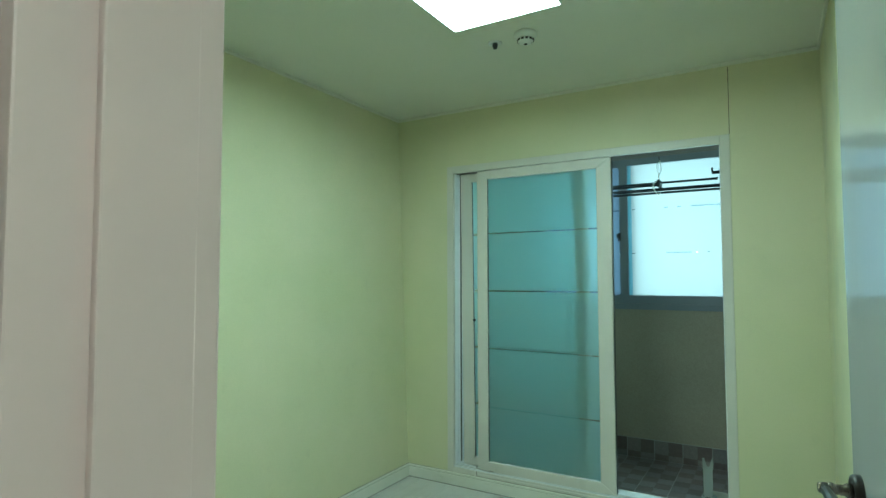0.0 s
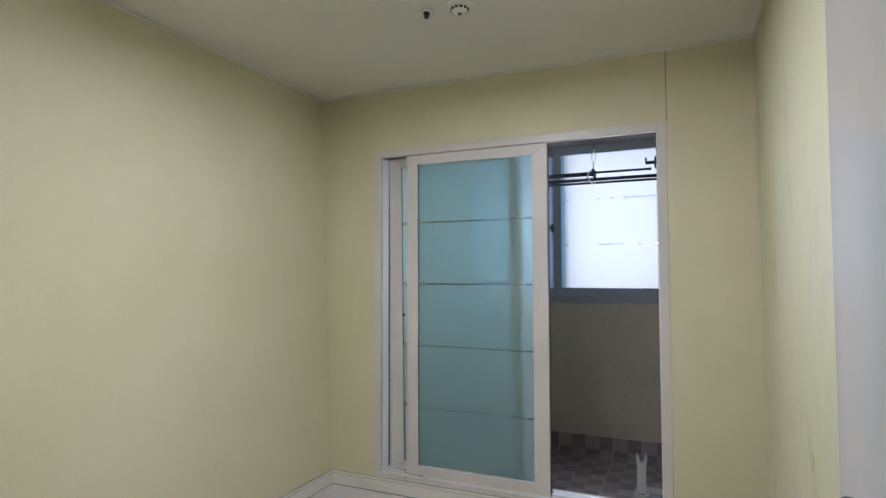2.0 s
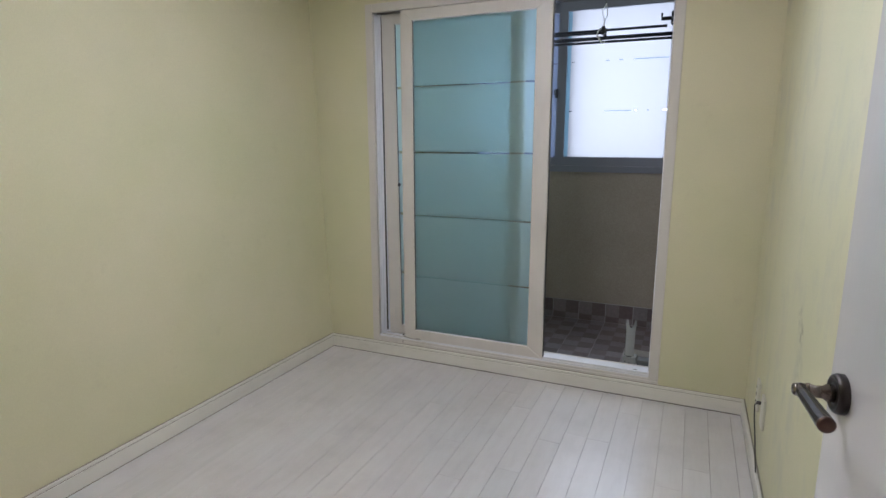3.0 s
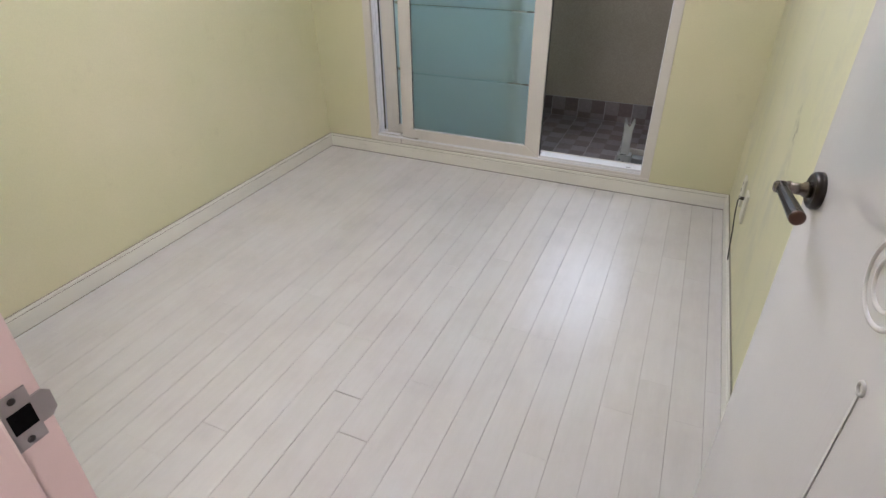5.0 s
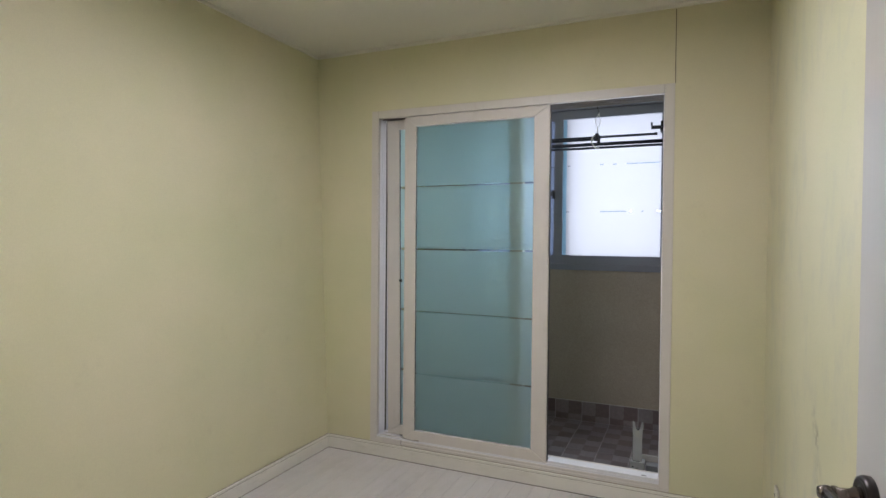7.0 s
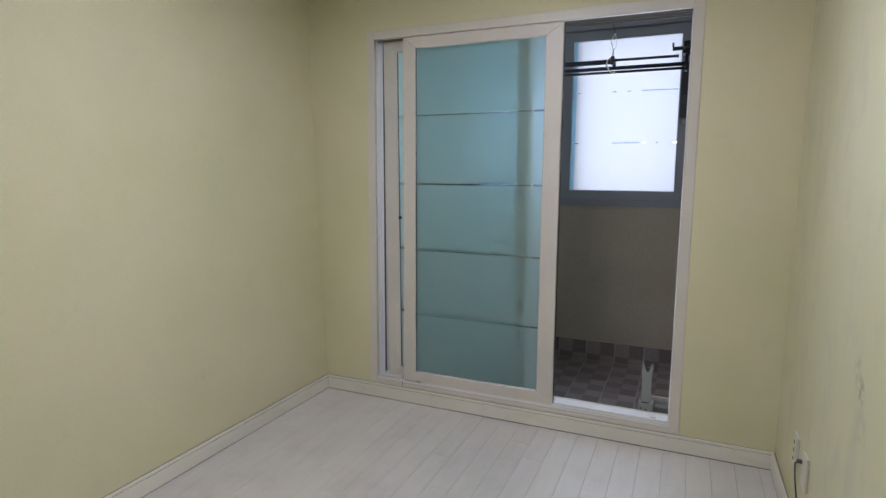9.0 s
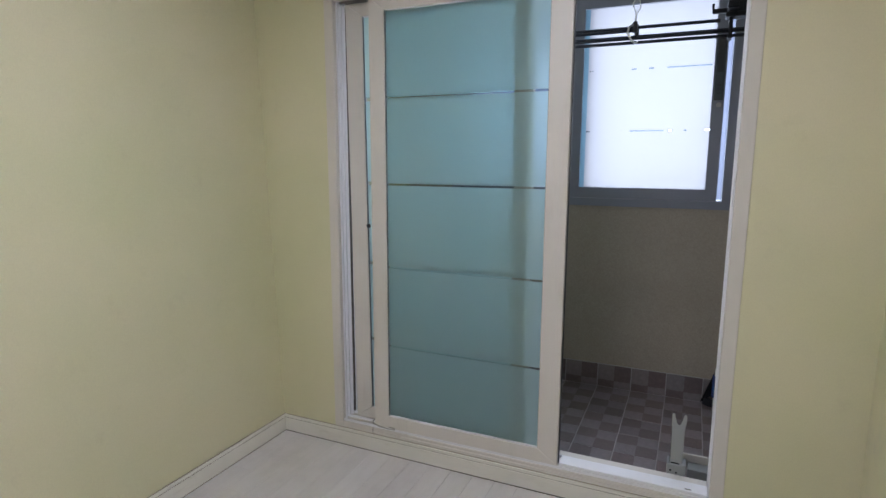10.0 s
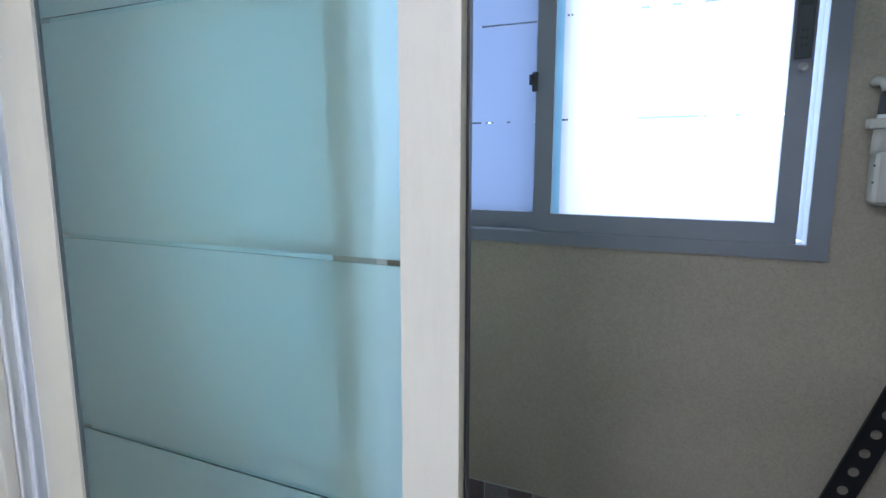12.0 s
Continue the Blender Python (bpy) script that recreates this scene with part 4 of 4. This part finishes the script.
def perforated_bar(L, W, T, step, r):
    """A flat bar with round holes along it, in x (width), y (length), z (thickness)."""
    bm = bmesh.new()
    n = 12
    y = 0.0
    k = 0
    last = None
    count = int(L / step)
    for k in range(count):
        cy = (k + 0.5) * step
        rect = []
        w2, s2 = W / 2, step / 2
        ring = [(w2, 0), (w2, s2), (w2 / 3, s2), (0, s2), (-w2 / 3, s2), (-w2, s2), (-w2, 0), (-w2, -s2), (-w2 / 3, -s2), (0, -s2), (w2 / 3, -s2), (w2, -s2)]
        angle = [math.atan2(q, p) for p, q in ring]
        rect = [(p, cy + q) for p, q in ring]
        for z0 in (0.0, T):
            o = [bm.verts.new((x, yy, z0)) for x, yy in rect]
            h = [bm.verts.new((r * math.cos(a), cy + r * math.sin(a), z0)) for a in angle]
            for i in range(n):
                j = (i + 1) % n
                bm.faces.new((o[i], o[j], h[j], h[i]))
            if z0 == 0.0:
                lo_h = h
            else:
                for i in range(n):
                    j = (i + 1) % n
                    bm.faces.new((lo_h[i], lo_h[j], h[j], h[i]))
    for x in (-W / 2, W / 2):
        v = [bm.verts.new(p) for p in ((x, 0, 0), (x, count * step, 0), (x, count * step, T), (x, 0, T))]
        bm.faces.new(v)
    bmesh.ops.remove_doubles(bm, verts=bm.verts, dist=1e-5)
    return bm


strap.matrix_basis = Matrix.Translation(P0) @ rot
part("flange", perforated_bar(length, 0.076, 0.003, 0.0668, 0.0150), black_metal, strap)
part("side_flange", box(0.0382, 0.041, 0.0, length - 0.02, -0.010, 0.003), black_metal, strap)
part("foot", box(-0.044, 0.030, -0.012, 0.030, -0.008, 0.016, 0.006, 2), dark_plastic, strap, "black rubber foot")

jug = empty("detergent_jug", (0.225, 4.400, ZB), label="white plastic detergent jug with a blue and lime label", category="jug")
jug.matrix_basis = pose(0.214, 4.548, ZB, 0, 0, -70.8)
bm = bmesh.new()
sec = [(0.0, 0.056, 0.108), (0.012, 0.064, 0.117), (0.240, 0.064, 0.117), (0.256, 0.060, 0.112), (0.266, 0.048, 0.100), (0.269, 0.030, 0.080)]
rings = []
n = 32
for z, a, b in sec:
    ring = []
    for i in range(n):
        t = 2 * math.pi * i / n
        c, s = math.cos(t), math.sin(t)
        ring.append(bm.verts.new((b * math.copysign(abs(c) ** 0.45, c), a * math.copysign(abs(s) ** 0.45, s), z)))
    rings.append(ring)
for p, q in zip(rings, rings[1:]):
    for i in range(n):
        bm.faces.new((p[i], p[(i + 1) % n], q[(i + 1) % n], q[i]))
bm.faces.new(rings[0][::-1])
bm.faces.new(rings[-1])
part("body", bm, jug_plastic, jug, smooth=True)
part("handle", tube_mesh([(-0.098, -0.01, 0.240), (-0.100, -0.01, 0.262), (-0.086, -0.008, 0.274), (-0.045, 0, 0.279), (0.0, 0.006, 0.279), (0.034, 0.008, 0.272), (0.050, 0.01, 0.250)], 0.0175, 12), jug_plastic, jug, smooth=True)
part("spout", lathe([(0.024, 0.262), (0.022, 0.270), (0.019, 0.274)], 20, "Z", (0.088, 0.022, 0)), jug_plastic, jug, smooth=True)
part("cap", lathe([(0.020, 0.272), (0.0205, 0.292), (0.017, 0.296)], 20, "Z", (0.088, 0.022, 0)), label_blue, jug, "blue screw cap", smooth=True)
for sg in (-1, 1):
    y0, y1 = sorted((sg * 0.0641, sg * 0.0650))
    part("label", box(-0.098, 0.100, y0, y1, 0.092, 0.214), label_blue, jug, "blue printed label")
    y0, y1 = sorted((sg * 0.0651, sg * 0.0656))
    part("label_band", box(-0.052, 0.070, y0, y1, 0.142, 0.182), label_lime, jug)
    for x0, x1, z0, z1 in ((-0.060, -0.030, 0.192, 0.206), (-0.015, 0.0, 0.190, 0.204), (0.020, 0.040, 0.192, 0.204), (-0.080, -0.068, 0.120, 0.160), (0.060, 0.075, 0.100, 0.112)):
        part("label_mark", box(x0, x1, y0, y1, z0, z1), label_sky, jug)

stand = empty("white_bracket_stand", (-0.002, 0, ZB), label="broken white metal bracket standing on two short box sections", category="bracket")
bm = bmesh.new()
outline = [(-0.061, 0.190), (-0.005, 0.190), (-0.005, 0.33), (0.002, 0.370), (0.0, 0.394), (-0.010, 0.394), (-0.021, 0.356), (-0.030, 0.348), (-0.040, 0.356), (-0.052, 0.394), (-0.062, 0.392), (-0.061, 0.33)]
outline = [(-0.033 + (x + 0.033) * 0.84, z) for x, z in outline]
fr = [bm.verts.new((x, 3.602, z)) for x, z in outline]
bk = [bm.verts.new((x, 3.606, z)) for x, z in outline]
bm.faces.new(fr)
bm.faces.new(bk[::-1])
for i in range(len(outline)):
    j = (i + 1) % len(outline)
    bm.faces.new((fr[i], fr[j], bk[j], bk[i]))
part("fork_plate", bm, bracket_grey, stand)
# Left fold is coloured near black for the shaded side of the bracket
part("side_fold", box(-0.0568, -0.0545, 3.602, 3.622, 0.190, 0.34), dark_plastic, stand)
part("box_section", box(-0.066, 0.004, 3.586, 3.650, 0.0, 0.192, 0.002, 1), bracket_grey, stand)
part("box_section", box(0.010, 0.100, 3.592, 3.655, 0.0, 0.180, 0.002, 1), bracket_dark, stand)
part("slot", box(-0.052, -0.020, 3.592, 3.600, 0.1915, 0.1925), hole_black, stand)
part("cross_tie", box(-0.02, 0.09, 3.656, 3.668, 0.15, 0.21, 0.002, 1), plastic_old, stand)
for x, z in ((-0.052, 0.165), (-0.030, 0.158), (-0.046, 0.145)):
    part("bolt_hole", lathe([(0.0035, 3.5852), (0.0035, 3.586)], 10, "Y", (x, 0, z)), hole_black, stand)

# ---- floors, piece by piece ----
BW = 0.0968
FL = structure("floor", box(XW, XE, YS - 0.03, YN, -0.06, -0.004), underlay, "whitewashed plank floor with open joints")
BOARD_END = {-5: 1.326, -4: 1.876, -3: 1.836, -2: 1.588, -1: 1.455, 0: 1.72, 1: 2.000, 2: 1.30, 3: 2.090, 5: 2.280, 7: 2.015, 8: 1.879}
LEN = 0.80
gap = 0.0004
rnd = random.Random(3)
line0 = -0.421
cache = {}
i0 = int(math.floor((XW + 0.013 - line0) / BW))
i1 = int(math.ceil((XE - 0.013 - line0) / BW))
for i in range(i0, i1):
    a = max(line0 + i * BW, XW + 0.012)
    b = min(line0 + (i + 1) * BW, XE - 0.012)
    if b - a < 0.006:
        continue
    start = BOARD_END.get(i, rnd.uniform(0, LEN) + 1.0)
    while start > YS - 0.03:
        start -= LEN
    y = start
    while y < YN - 0.012:
        y0, y1 = max(y, YS - 0.03), min(y + LEN, YN - 0.0135)
        wide = 0.0035 if (i in (-2, -1) and abs(y1 - BOARD_END.get(i, 0)) < 0.01) else gap * 0.8
        if y1 - y0 > 0.02:
            open_end = i in (-5, -4, -3, -2, -1, 0, 1, 3)
            wide = wide if open_end else 0.0001
            key = (round(b - a, 4), round(y1 - y0, 4), wide, open_end)
            if key not in cache:
                bm = bmesh.new()
                w, l = (b - a) / 2 - gap, (y1 - y0) / 2
                c, e, ce = 0.0009, (gap if open_end else 0.0001), (0.00045 if open_end else 0.0001)
                low = [bm.verts.new(p) for p in ((-w, -l + e, -0.0045), (w, -l + e, -0.0045), (w, l - wide, -0.0045), (-w, l - wide, -0.0045))]
                mid = [bm.verts.new(p) for p in ((-w, -l + e, -c), (w, -l + e, -c), (w, l - wide, -c), (-w, l - wide, -c))]
                top = [bm.verts.new(p) for p in ((-w + c, -l + e + ce, 0), (w - c, -l + e + ce, 0), (w - c, l - wide - ce, 0), (-w + c, l - wide - ce, 0))]
                for p, q in ((low, mid), (mid, top)):
                    for k in range(4):
                        bm.faces.new((p[k], p[(k + 1) % 4], q[(k + 1) % 4], q[k]))
                bm.faces.new(top)
                me = bpy.data.meshes.new("board")
                bm.to_mesh(me)
                bm.free()
                me.materials.append(board_white)
                cache[key] = me
            ob = new("board", cache[key])
            ob.parent = FL
            ob.location = ((a + b) / 2, (y0 + y1) / 2, 0.0)
        y += LEN

TP = 0.195
BF = structure("balcony_floor", box(XW, XB, YN + 0.158, YB1, ZB - 0.15, ZB - 0.002), grout, "grey and brown checked stone tile floor")


def tile_mesh(w, l, t, ox=0.0, oy=0.0):
    """A tile whose print starts at its lower left corner."""
    bm = bmesh.new()
    g, c = 0.0019, 0.0012
    low = [bm.verts.new(p) for p in ((g, g, -t), (w - g, g, -t), (w - g, l - g, -t), (g, l - g, -t))]
    mid = [bm.verts.new(p) for p in ((g, g, -c), (w - g, g, -c), (w - g, l - g, -c), (g, l - g, -c))]
    top = [bm.verts.new(p) for p in ((g + c, g + c, 0), (w - g - c, g + c, 0), (w - g - c, l - g - c, 0), (g + c, l - g - c, 0))]
    for p, q in ((low, mid), (mid, top)):
        for k in range(4):
            bm.faces.new((p[k], p[(k + 1) % 4], q[(k + 1) % 4], q[k]))
    bm.faces.new(top)
    for v in bm.verts:
        v.co.x += ox
        v.co.y += oy
    me = bpy.data.meshes.new("tile")
    bm.to_mesh(me)
    bm.free()
    me.materials.append(tile_stone)
    return me


full = tile_mesh(TP, TP, 0.008)
base_tile = tile_mesh(TP, 0.1438, 0.007, 0.0975, 0.0512)
x = -0.701 - 5 * TP
while x < XB - 0.1:
    y = YB1 - TP
    while y > YN + 0.1:
        ob = new("tile", full)
        ob.parent = BF
        ob.location = (x, y, ZB + 0.0)
        y -= TP
    x += TP
TB = structure("tile_base", box(XW, XB, YB1 - 0.0065, YB1 - 0.0005, ZB - 0.01, 0.084), grout, "row of checked stone tiles along the wall foot")
x = -0.701 - 5 * TP
while x < XB - 0.1:
    ob = new("tile", base_tile)
    ob.parent = TB
    ob.matrix_basis = pose(x, YB1 - 0.0085, 0.084 + 0.0, 90, 0, 0) @ pose(-0.0975, -0.195, 0, 0, 0, 0)
    x += TP
